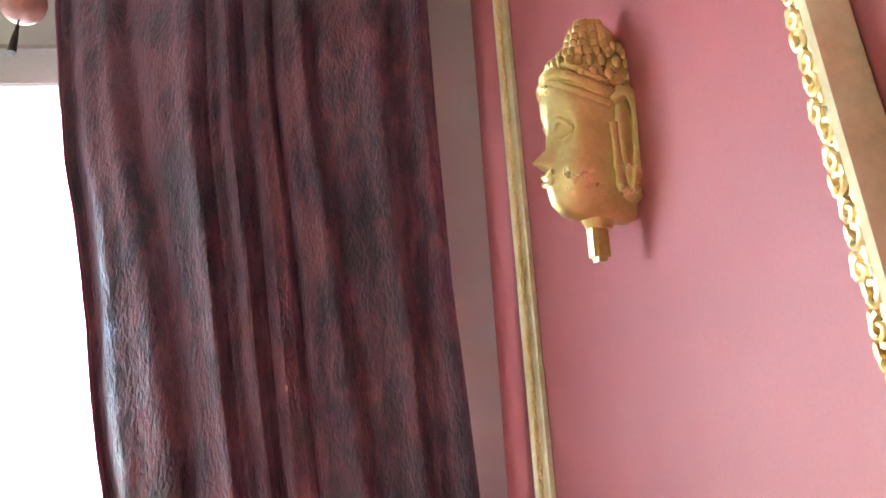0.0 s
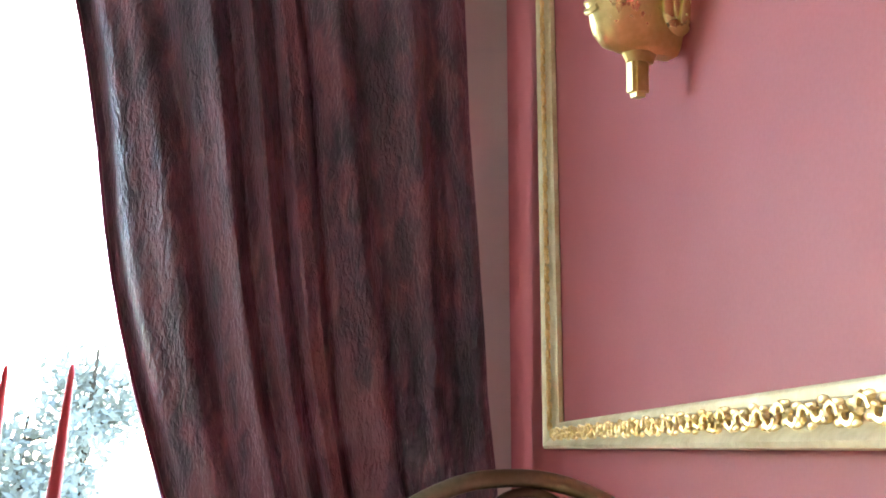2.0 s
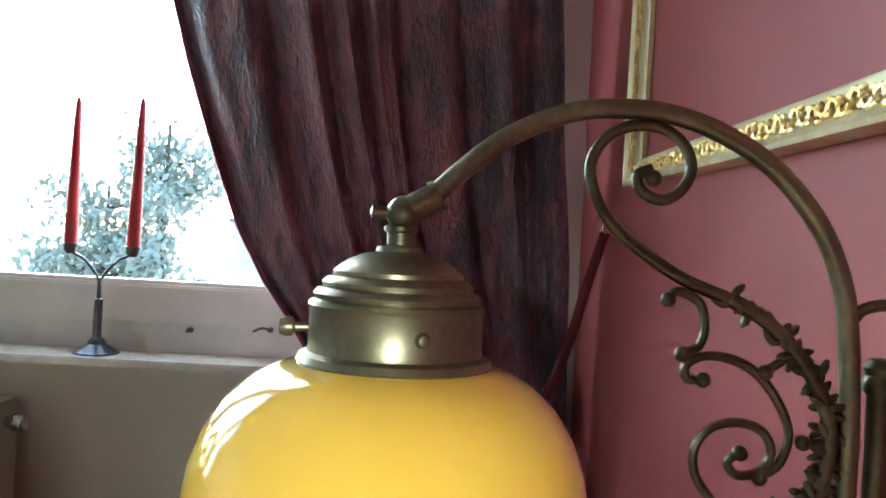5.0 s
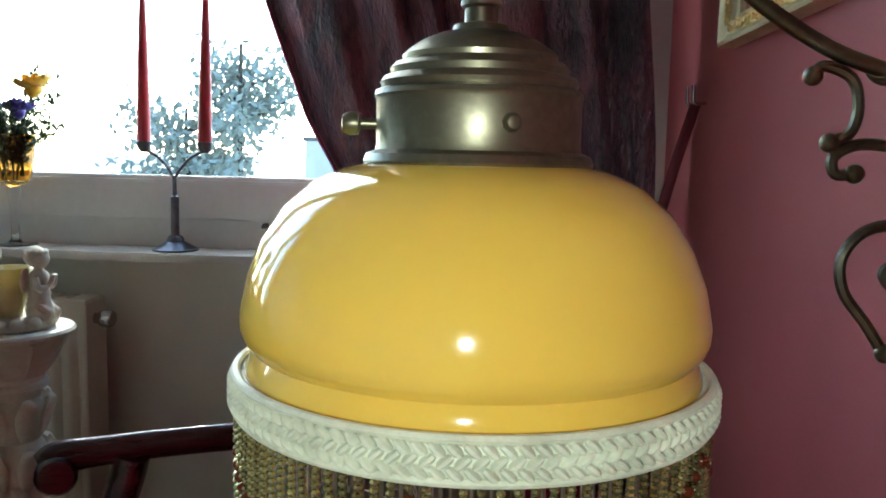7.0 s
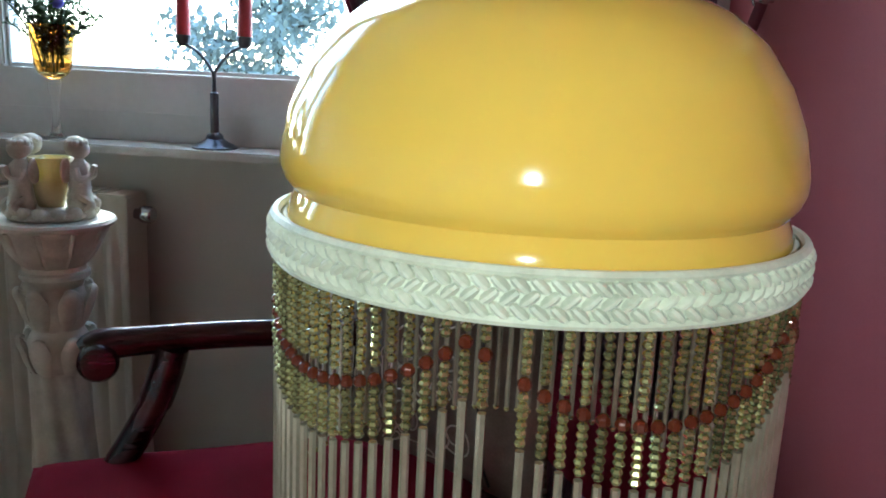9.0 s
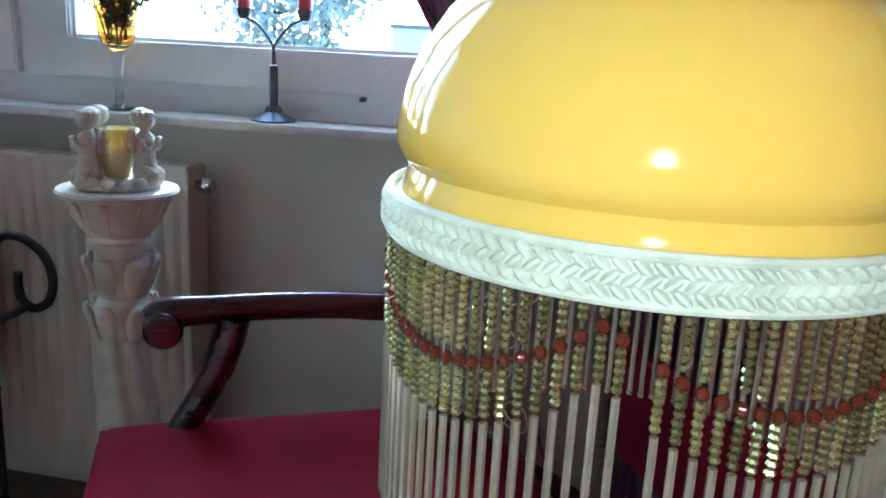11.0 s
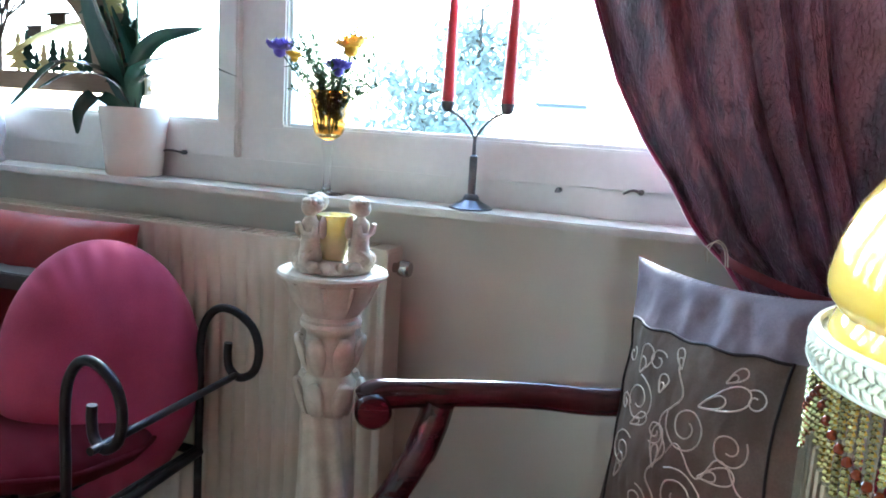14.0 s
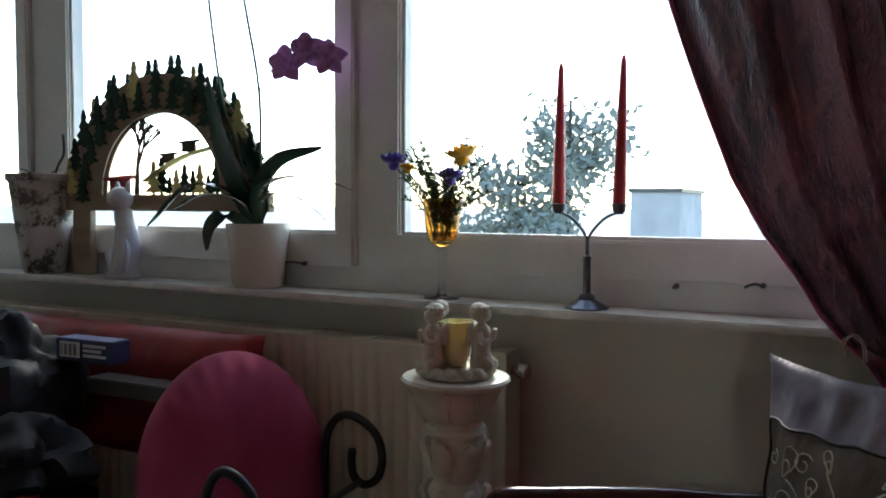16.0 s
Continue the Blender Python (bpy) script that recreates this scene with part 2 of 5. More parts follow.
def velvet():
    """Crushed velvet: plum and maroon patches where the pile lies one way or the other, with glinting ridges."""
    m = bpy.data.materials.new("crushed plum velvet")
    m.use_nodes = True
    n, l = m.node_tree.nodes, m.node_tree.links
    p = n["Principled BSDF"]
    co, mp = n.new("ShaderNodeTexCoord"), n.new("ShaderNodeMapping")
    mp.inputs["Scale"].default_value = (1, 1, 0.38)
    l.new(co.outputs["Object"], mp.inputs["Vector"])
    big, mid, fine = (n.new("ShaderNodeTexNoise") for _ in range(3))
    for t, s, d in ((big, 6, 3), (mid, 34, 7), (fine, 150, 2)):
        t.inputs["Scale"].default_value, t.inputs["Detail"].default_value = s, d
        t.inputs["Distortion"].default_value = 0.6
        l.new(mp.outputs["Vector"], t.inputs["Vector"])
    add = n.new("ShaderNodeMath")
    add.operation = "MULTIPLY_ADD"
    l.new(mid.outputs["Fac"], add.inputs[0])
    add.inputs[1].default_value = 0.8
    l.new(big.outputs["Fac"], add.inputs[2])
    ramp = n.new("ShaderNodeValToRGB")
    e = ramp.color_ramp.elements
    e[0].position, e[0].color = 0.66, (0.026, 0.016, 0.034, 1)
    e[1].position, e[1].color = 1.0, (0.21, 0.070, 0.100, 1)
    for pos, c in ((0.80, (0.072, 0.030, 0.060)), (0.90, (0.125, 0.042, 0.074))):
        k = e.new(pos)
        k.color = (*c, 1)
    sc = n.new("ShaderNodeMath")
    sc.operation = "MULTIPLY"
    sc.inputs[1].default_value = 1.0
    l.new(add.outputs[0], sc.inputs[0])
    l.new(sc.outputs[0], ramp.inputs["Fac"])
    l.new(ramp.outputs["Color"], p.inputs["Base Color"])
    p.inputs["Roughness"].default_value = 0.30
    p.inputs["Specular IOR Level"].default_value = 0.9
    p.inputs["Sheen Weight"].default_value = 0.45
    p.inputs["Sheen Roughness"].default_value = 0.4
    p.inputs["Sheen Tint"].default_value = (0.70, 0.42, 0.58, 1)
    h = n.new("ShaderNodeMath")
    h.operation = "MULTIPLY_ADD"
    l.new(fine.outputs["Fac"], h.inputs[0])
    h.inputs[1].default_value = 0.9
    l.new(mid.outputs["Fac"], h.inputs[2])
    bp = n.new("ShaderNodeBump")
    bp.inputs["Strength"].default_value, bp.inputs["Distance"].default_value = 0.9, 0.010
    l.new(h.outputs[0], bp.inputs["Height"])
    l.new(bp.outputs["Normal"], p.inputs["Normal"])
    return m


M_STRAP = mat("dark red braid", (0.16, 0.020, 0.030), (0.11, 0.014, 0.022), 0.55, scale=30, fine=300, bump=0.3, depth=0.001)
M_VELVET = velvet()
M_LINING = mat("wine satin curtain edge", (0.30, 0.03, 0.10), (0.20, 0.02, 0.07), 0.3, scale=20, fine=240, bump=0.2, depth=0.001, sheen=0.3)


# ---- mesh helpers ----
def mesh_of(name, bm, materials, smooth=True):
    me = bpy.data.meshes.new(name)
    bm.normal_update()
    bm.to_mesh(me)
    bm.free()
    for m in materials if isinstance(materials, (list, tuple)) else [materials]:
        me.materials.append(m)
    if smooth:
        me.polygons.foreach_set("use_smooth", [True] * len(me.polygons))
        try:
            me.set_sharp_from_angle(angle=radians(40))
        except AttributeError:
            pass
    return me


def part(name, bm, material, parent=None, label="", smooth=True, at=None):
    ob = new(name, mesh_of(name, bm, material, smooth))
    if parent is not None:
        ob.parent = parent
    if at is not None:
        ob.matrix_basis = at
    if label:
        ob["label"] = label
    return ob


def thing(name, place, label, category, group="", kind="", rz=0):
    ob = new(name)
    ob.empty_display_size = 0.05
    ob.matrix_basis = pose(*place, 0, 0, rz)
    return tagged(ob, label, category, group, kind)


def setting(name, bm, material, label, smooth=False):
    return tagged(part(name, bm, material, None, "", smooth), label, "", "", "structure")


def B():
    return bmesh.new()


def box(bm, x0, y0, z0, x1, y1, z1, bevel=0.0, mi=0):
    r = bmesh.ops.create_cube(bm, size=1, matrix=Matrix.LocRotScale(((x0 + x1) / 2, (y0 + y1) / 2, (z0 + z1) / 2), None, (abs(x1 - x0), abs(y1 - y0), abs(z1 - z0))))
    fs = {f for v in r["verts"] for f in v.link_faces}
    for f in fs:
        f.material_index = mi
    if bevel:
        bmesh.ops.bevel(bm, geom=list({e for f in fs for e in f.edges}), offset=bevel, segments=2, affect="EDGES")
    return bm


def lathe(bm, profile, n=32, at=(0, 0, 0), mi=0, m=None):
    """Turn (radius, height) pairs round z."""
    rings = []
    m = m or Matrix.Identity(4)
    for r, z in profile:
        if r < 1e-5:
            rings.append([bm.verts.new(m @ Vector((at[0], at[1], at[2] + z)))])
        else:
            rings.append([bm.verts.new(m @ Vector((at[0] + r * math.cos(2 * math.pi * i / n), at[1] + r * math.sin(2 * math.pi * i / n), at[2] + z))) for i in range(n)])
    for a, b in zip(rings, rings[1:]):
        for i in range(n):
            j = (i + 1) % n
            if len(a) == 1 and len(b) == 1:
                continue
            if len(a) == 1:
                f = bm.faces.new((a[0], b[j], b[i]))
            elif len(b) == 1:
                f = bm.faces.new((a[i], a[j], b[0]))
            else:
                f = bm.faces.new((a[i], a[j], b[j], b[i]))
            f.material_index = mi
    return bm


def spline(pts, k=6):
    """A smooth path through the points (Catmull-Rom)."""
    p = [Vector(q) for q in pts]
    p = [2 * p[0] - p[1]] + p + [2 * p[-1] - p[-2]]
    out = []
    for a, b, c, d in zip(p, p[1:], p[2:], p[3:]):
        for i in range(k):
            t = i / k
            out.append(0.5 * ((2 * b) + (c - a) * t + (2 * a - 5 * b + 4 * c - d) * t * t + (3 * b - a - 3 * c + d) * t ** 3))
    return out + [p[-2]]


def tube(bm, pts, radius, n=10, mi=0, flat=1.0, up=(0, 0, 1)):
    """A round bar along the points; radius: a number or one for each point."""
    pts = [Vector(q) for q in pts]
    rad = radius if isinstance(radius, (list, tuple)) else [radius] * len(pts)
    rings, side = [], None
    for i, q in enumerate(pts):
        d = (pts[min(i + 1, len(pts) - 1)] - pts[max(i - 1, 0)])
        d = d.normalized() if d.length > 1e-9 else Vector((0, 0, 1))
        if side is None:
            side = d.cross(Vector(up))
            if side.length < 1e-3:
                side = d.cross(Vector((1, 0, 0)))
        side = (side - d * side.dot(d)).normalized()
        other = d.cross(side)
        rings.append([bm.verts.new(q + (side * math.cos(2 * math.pi * k / n) + other * math.sin(2 * math.pi * k / n) * flat) * rad[i]) for k in range(n)])
    for a, b in zip(rings, rings[1:]):
        for i in range(n):
            bm.faces.new((a[i], a[(i + 1) % n], b[(i + 1) % n], b[i])).material_index = mi
    for r, s in ((rings[0], -1), (rings[-1], 1)):
        bm.faces.new(r if s > 0 else r[::-1]).material_index = mi
    return bm


def ball(bm, c, r, n=12, m=8, scale=(1, 1, 1), mi=0, turn=None):
    mm = Matrix.Translation(c) @ (turn or Matrix.Identity(4)) @ Matrix.Diagonal((*scale, 1))
    return lathe(bm, [(r * math.sin(math.pi * i / m), -r * math.cos(math.pi * i / m)) for i in range(m + 1)], n, (0, 0, 0), mi, mm)


def sheet(bm, f, nu, nv, mi=0, closed=False):
    """A grid of quads from f(u, v), u and v in 0..1."""
    g = [[bm.verts.new(f(i / nu, j / nv)) for j in range(nv + 1)] for i in range(nu + (0 if closed else 1))]
    for i in range(nu):
        k = (i + 1) % len(g) if closed else i + 1
        for j in range(nv):
            bm.faces.new((g[i][j], g[k][j], g[k][j + 1], g[i][j + 1])).material_index = mi
    return bm


def pillow(bm, w, h, d, n=28, pinch=0.10, mi=0, wrinkle=0.004, seed=0, mi_front=None):
    """A stuffed square cushion in the xz plane, centred, with drawn-in sides and corners that stand out."""
    for s in (-1, 1):
        def f(u, v):
            a, b = 2 * u - 1, 2 * v - 1
            fill = max(0.0, (1 - a ** 4) * (1 - b ** 4)) ** 0.45
            x = a * w / 2 * (1 - pinch * (1 - b * b) * 0.55)
            z = b * h / 2 * (1 - pinch * (1 - a * a) * 0.55)
            wr = wrinkle * noise.noise(Vector((x * 14 + seed, z * 14, s * 3.0))) + wrinkle * 0.6 * noise.noise(Vector((x * 50, z * 9 + seed, s)))
            return Vector((x, s * (fill * d / 2 + wr * fill), z))
        sheet(bm, f, n, n, mi if mi_front is None or s > 0 else mi_front)
    bmesh.ops.remove_doubles(bm, verts=bm.verts, dist=1e-5)
    bmesh.ops.recalc_face_normals(bm, faces=bm.faces)
    return bm

# ---- the room ----
X_WALL, Y_WALL, H = 0.227, 1.822, 3.05
X_LEFT, Y_BACK, Y_OUT = -3.9, -2.6, 2.12
OPEN = (-3.7, -0.16, 0.93, 2.80)   # window opening: x from, x to, z from, z to

bm = B()
box(bm, X_LEFT - 0.2, Y_BACK - 0.2, -0.12, X_WALL + 0.2, Y_OUT, 0)
setting("floor", bm, M_FLOOR, "living room floor, carpeted in beige chosen to bounce light")
bm = B()
box(bm, X_LEFT - 0.2, Y_BACK - 0.2, H, X_WALL + 0.2, Y_OUT, H + 0.15)
setting("ceiling", bm, M_CEIL, "plain white painted ceiling")
bm = B()
box(bm, X_WALL, Y_BACK - 0.2, 0, X_WALL + 0.2, Y_OUT, H)
setting("wall_east", bm, M_PINK, "dusky pink painted wall with an empty gilt frame")
bm = B()
box(bm, X_LEFT - 0.2, Y_WALL, 0, X_WALL, Y_OUT, OPEN[2])
box(bm, X_LEFT - 0.2, Y_WALL, OPEN[3], X_WALL, Y_OUT, H)
box(bm, X_LEFT - 0.2, Y_WALL, OPEN[2], OPEN[0], Y_OUT, OPEN[3])
box(bm, OPEN[1], Y_WALL, OPEN[2], X_WALL, Y_OUT, OPEN[3])
setting("wall_north", bm, M_BEIGE, "beige painted wall with the wide window")
bm = B()
box(bm, X_LEFT - 0.2, Y_BACK, 0, X_LEFT, Y_WALL, H)
setting("wall_west", bm, M_BEIGE, "plain beige painted wall")
bm = B()
box(bm, X_LEFT - 0.2, Y_BACK - 0.2, 0, X_WALL, Y_BACK, H)
setting("wall_south", bm, M_BEIGE, "plain beige painted wall")

# window: fixed frame and three sashes
win = tagged(new("window_1"), "wide white painted three-light window above the sill", "window", "", "structure")
ox0, ox1, oz0, oz1 = OPEN
bm = B()
for a in ((ox0, oz0, ox1, 1.012), (ox0, 2.735, ox1, oz1), (ox0, 1.012, ox0 + 0.085, 2.735), (ox1 - 0.095, 1.012, ox1, 2.735), (-1.402, 1.012, -1.318, 2.735), (-2.668, 1.012, -2.526, 2.735)):
    box(bm, a[0], 1.835, a[1], a[2], 1.90, a[3], 0.004)
part("window_frame", bm, M_WHITE, win, "", False)
GLASS = ((-1.262, -0.31), (-2.470, -1.458), (-3.56, -2.725))
for g0, g1 in GLASS:
    z0, z1 = 1.092, 2.658
    w0, w1, b0, b1 = g0 - 0.06, g1 + 0.06, 1.010, 2.738
    bm = B()
    for a in ((w0, b0, w1, z0), (w0, z1, w1, b1), (w0, z0, g0, z1), (g1, z0, w1, z1)):
        box(bm, a[0], 1.814, a[1], a[2], 1.878, a[3], 0.005)
    sash = part("sash", bm, M_WHITE, win, "", False)
    bm = B()
    box(bm, g0 - 0.004, 1.850, z0 - 0.004, g1 + 0.004, 1.856, z1 + 0.004)
    pane = part("pane", bm, M_PANE, sash, "clear window pane", False)
    pane.visible_shadow = False
    bm = B()
    box(bm, g0 + 0.0005, 1.826, z0 + 0.0005, g0 + 0.009, 1.849, z1, 0.002)
    box(bm, g0 + 0.009, 1.826, z0 + 0.0005, g1 - 0.001, 1.849, z0 + 0.009, 0.002)
    part("glazing_bead", bm, M_WHITE, sash, "", False)

bm = B()
box(bm, OPEN[0] - 0.02, 1.700, 0.931, X_WALL - 0.03, 1.8335, 0.948, 0.003)
setting("window_sill", bm, M_SILL, "pale stone window sill under the window")

# small fittings on the lower sash rail: a hook and two pegs
for (hx, hy, hz), w in (((-0.589, 1.800, 1.001), 0.0), ((-0.420, 1.800, 1.010), 0.03), ((-1.548, 1.800, 1.012), 0.07)):
    bm = B()
    lathe(bm, [(0.0, 0.0), (0.006, 0.0), (0.006, 0.010), (0.004, 0.016), (0.0, 0.017)], 12, m=Matrix.Translation((hx, 1.814, hz)) @ pose(0, 0, 0, 90))
    tube(bm, spline([(hx - 0.0, 1.800, hz), (hx - w * 0.5, 1.795, hz + 0.004), (hx - w - 0.004, 1.797, hz - 0.004)], 4), 0.0028, 8)
    tagged(part("window_hook", bm, M_STEEL), "small metal hook screwed into the window frame", "hook", "hooks on the window frame")


# ---- radiator ----
def radiator():
    x0, x1, yf, z0, z1 = -2.75, -0.915, 1.665, 0.14, 0.848
    r = thing("radiator", ((x0 + x1) / 2, 1.70, z0), "cream enamelled ribbed panel radiator under the window sill", "radiator")
    for bx in (x0 + 0.3, x1 - 0.3):
        br = B()
        box(br, bx - 0.02, yf + 0.07, 0.5, bx + 0.02, Y_WALL + 0.001, 0.6)
        part("bracket", br, M_RAD, r, smooth=False, at=r.matrix_basis.inverted())
    bm = B()
    pitch, n = 0.0367, 50

    def f(u, v):
        k = u * n
        ph = k - math.floor(k)
        dip = 0.5 - 0.5 * math.cos(2 * math.pi * ph)
        s = max(0.0, min(1.0, 6 * min(v, 1 - v)))
        return Vector((x0 + (x1 - x0) * u, yf + 0.011 * (dip ** 2) * s, z0 + (z1 - z0) * v))
    sheet(bm, f, n * 8, 12)
    part("front_panel", bm, M_RAD, r, at=r.matrix_basis.inverted())
    bm = B()
    box(bm, x0, yf + 0.012, z0, x1, yf + 0.075, z1 - 0.004, 0.003)
    box(bm, x1 - 0.002, yf - 0.002, z0, x1 + 0.006, yf + 0.08, z1 + 0.002, 0.002)
    part("side_cover", bm, M_RAD, r, smooth=False, at=r.matrix_basis.inverted())
    bm = B()
    box(bm, x0, yf - 0.002, z1, x1 + 0.004, yf + 0.078, z1 + 0.006, 0.002)
    for i in range(60):
        gx = x0 + 0.03 + i * (x1 - x0 - 0.06) / 60
        box(bm, gx, yf + 0.012, z1 + 0.006, gx + 0.018, yf + 0.066, z1 + 0.009)
    part("top_grille", bm, M_RAD, r, smooth=False, at=r.matrix_basis.inverted())
    bm = B()
    lathe(bm, [(0, 0), (0.011, 0), (0.011, 0.012), (0.016, 0.014), (0.018, 0.02), (0.018, 0.034), (0.015, 0.04), (0, 0.041)], 16, m=Matrix.Translation((x1 + 0.004, yf + 0.035, z1 - 0.035)) @ pose(0, 0, 0, 0, 90, 0))
    part("bleed_valve", bm, M_CHROME, r, "dull metal valve cap", at=r.matrix_basis.inverted())


radiator()


# ---- curtain ----
def smooth_table(pairs):
    xs, ys = [p[0] for p in pairs], [p[1] for p in pairs]
    return lambda v: float(np.interp(v, xs, ys))


def curtain():
    left = smooth_table([(0.80, -0.17), (0.90, -0.235), (0.96, -0.300), (1.04, -0.346), (1.12, -0.404), (1.22, -0.458), (1.33, -0.498), (1.42, -0.530), (1.53, -0.566), (1.65, -0.600), (1.76, -0.626), (1.93, -0.660), (2.15, -0.712), (2.36, -0.771), (2.60, -0.820), (2.81, -0.859), (3.0, -0.89)])
    right = smooth_table([(0.80, 0.187), (0.92, 0.184), (1.20, 0.172), (1.42, 0.148), (1.53, 0.142), (1.75, 0.126), (1.95, 0.110), (2.33, 0.096), (2.82, 0.080)])
    z0, z1 = 0.80, 2.92
    c = thing("curtain", (-0.2, 1.66, z0), "plum and maroon crushed velvet curtain drawn aside by a tieback", "curtain")

    def f(u, v, back=0.0):
        z = z1 + (z0 - z1) * v
        a, b = left(z), right(z)
        s = (z - 0.86) / 1.3
        gather = max(0.0, min(1.0, 1 - s))
        amp = (0.020 + 0.016 * max(0.0, 1 - 1.6 * u)) * (1 - 0.45 * gather)
        ph = u * 7.4 + 0.35 * math.sin(u * 11 + 1.0) + 0.30 * noise.noise(Vector((u * 5, z * 0.9, 2)))
        fold = math.cos(2 * math.pi * ph) + 0.35 * math.cos(4.6 * math.pi * ph + 1.1)
        lie = 1.70 - 0.15 * math.sin(math.pi / 2 * min(1.0, u / 0.55)) if u < 0.55 else 1.55
        lie = 1.645 + (lie - 1.645) * (1 - 0.75 * gather)
        x = -0.045 + (a + (b - a) * u + 0.045) * (lie - 0.03) / 1.63 + 0.006 * math.sin(2 * math.pi * ph + 1)
        y = lie - amp * fold * (0.4 + 0.6 * min(1, 6 * u)) - 0.020 * gather * math.sin(math.pi * u)
        y += 0.004 * noise.noise(Vector((x * 30, z * 12, 0)))
        return Vector((x, y + back, z))
    bm = B()
    sheet(bm, lambda u, v: f(u, v), 150, 110)
    sheet(bm, lambda u, v: f(1 - u, v, 0.004), 150, 110)
    cl = part("drape", bm, M_VELVET, c, at=c.matrix_basis.inverted())
    # the turned hem along the free edge
    bm = B()
    pts = [f(0.0, k / 60) + Vector((-0.003, -0.001, 0)) for k in range(61)]
    tube(bm, pts, 0.0065, 8, flat=0.7)
    part("hem", bm, M_LINING, c, "shiny wine-coloured hem", at=c.matrix_basis.inverted())
    # pleated heading
    bm = B()
    sheet(bm, lambda u, v: f(u, 0) + Vector((0, -0.003, 0.06 * v - 0.005)), 150, 2)
    part("heading", bm, M_VELVET, c, at=c.matrix_basis.inverted())
    # lower part below the tieback, falling straight
    bm = B()

    def g(u, v):
        z = 0.80 - 0.72 * v
        a, b = -0.17 - 0.03 * v, 0.185
        ph = u * 9.2 + 0.35 * math.sin(u * 11 + 1.0) + 0.30 * noise.noise(Vector((u * 5, z * 0.9, 2)))
        return Vector((a + (b - a) * u, 1.655 - 0.02 * math.cos(2 * math.pi * ph) - 0.018 * math.sin(math.pi * u) * (1 - v), z))
    sheet(bm, g, 90, 20)
    part("lower_drape", bm, M_VELVET, c, at=c.matrix_basis.inverted())


curtain()
bm = B()
tube(bm, [(-1.75, 1.66, 2.985), (0.2, 1.66, 2.985)], 0.012, 12)
tagged(part("curtain_rail", bm, M_BRASSD), "dark metal curtain rail under the ceiling", "curtain rail")

# tieback strap and its two wall hooks
bm = B()
path = spline([(0.215, 1.512, 1.245), (0.196, 1.545, 1.155), (0.168, 1.568, 1.03), (0.125, 1.576, 0.925), (0.07, 1.578, 0.885), (-0.02, 1.575, 0.87), (-0.13, 1.585, 0.885), (-0.225, 1.60, 0.915), (-0.25, 1.66, 0.925)], 6)
tube(bm, path, 0.009, 8, flat=0.25, up=(0, 1, 0))
tb = tagged(part("tieback", bm, M_STRAP), "wine red satin curtain tieback strap", "tieback")
bm = B()
for k in range(2):
    tube(bm, spline([(-0.272 + 0.005 * k, 1.575, 0.920), (-0.275 + 0.006 * k, 1.570, 0.944), (-0.260 + 0.004 * k, 1.566, 0.957 + 0.003 * k), (-0.245 + 0.004 * k, 1.570, 0.946), (-0.240 + 0.004 * k, 1.575, 0.915)], 6), 0.0012, 6)
part("cord", bm, M_THREAD, tb, "thin silvery cord loop")
for dy in (0.0, 0.045):
    bm = B()
    tube(bm, spline([(X_WALL - 0.001, 1.535 - dy, 1.246), (0.213, 1.535 - dy, 1.244), (0.207, 1.535 - dy, 1.249), (0.206, 1.535 - dy, 1.274)], 5), 0.0026, 8)
    tagged(part("wall_hook", bm, M_CHROME), "small bright metal tieback hook on the pink wall", "hook", "tieback hooks")


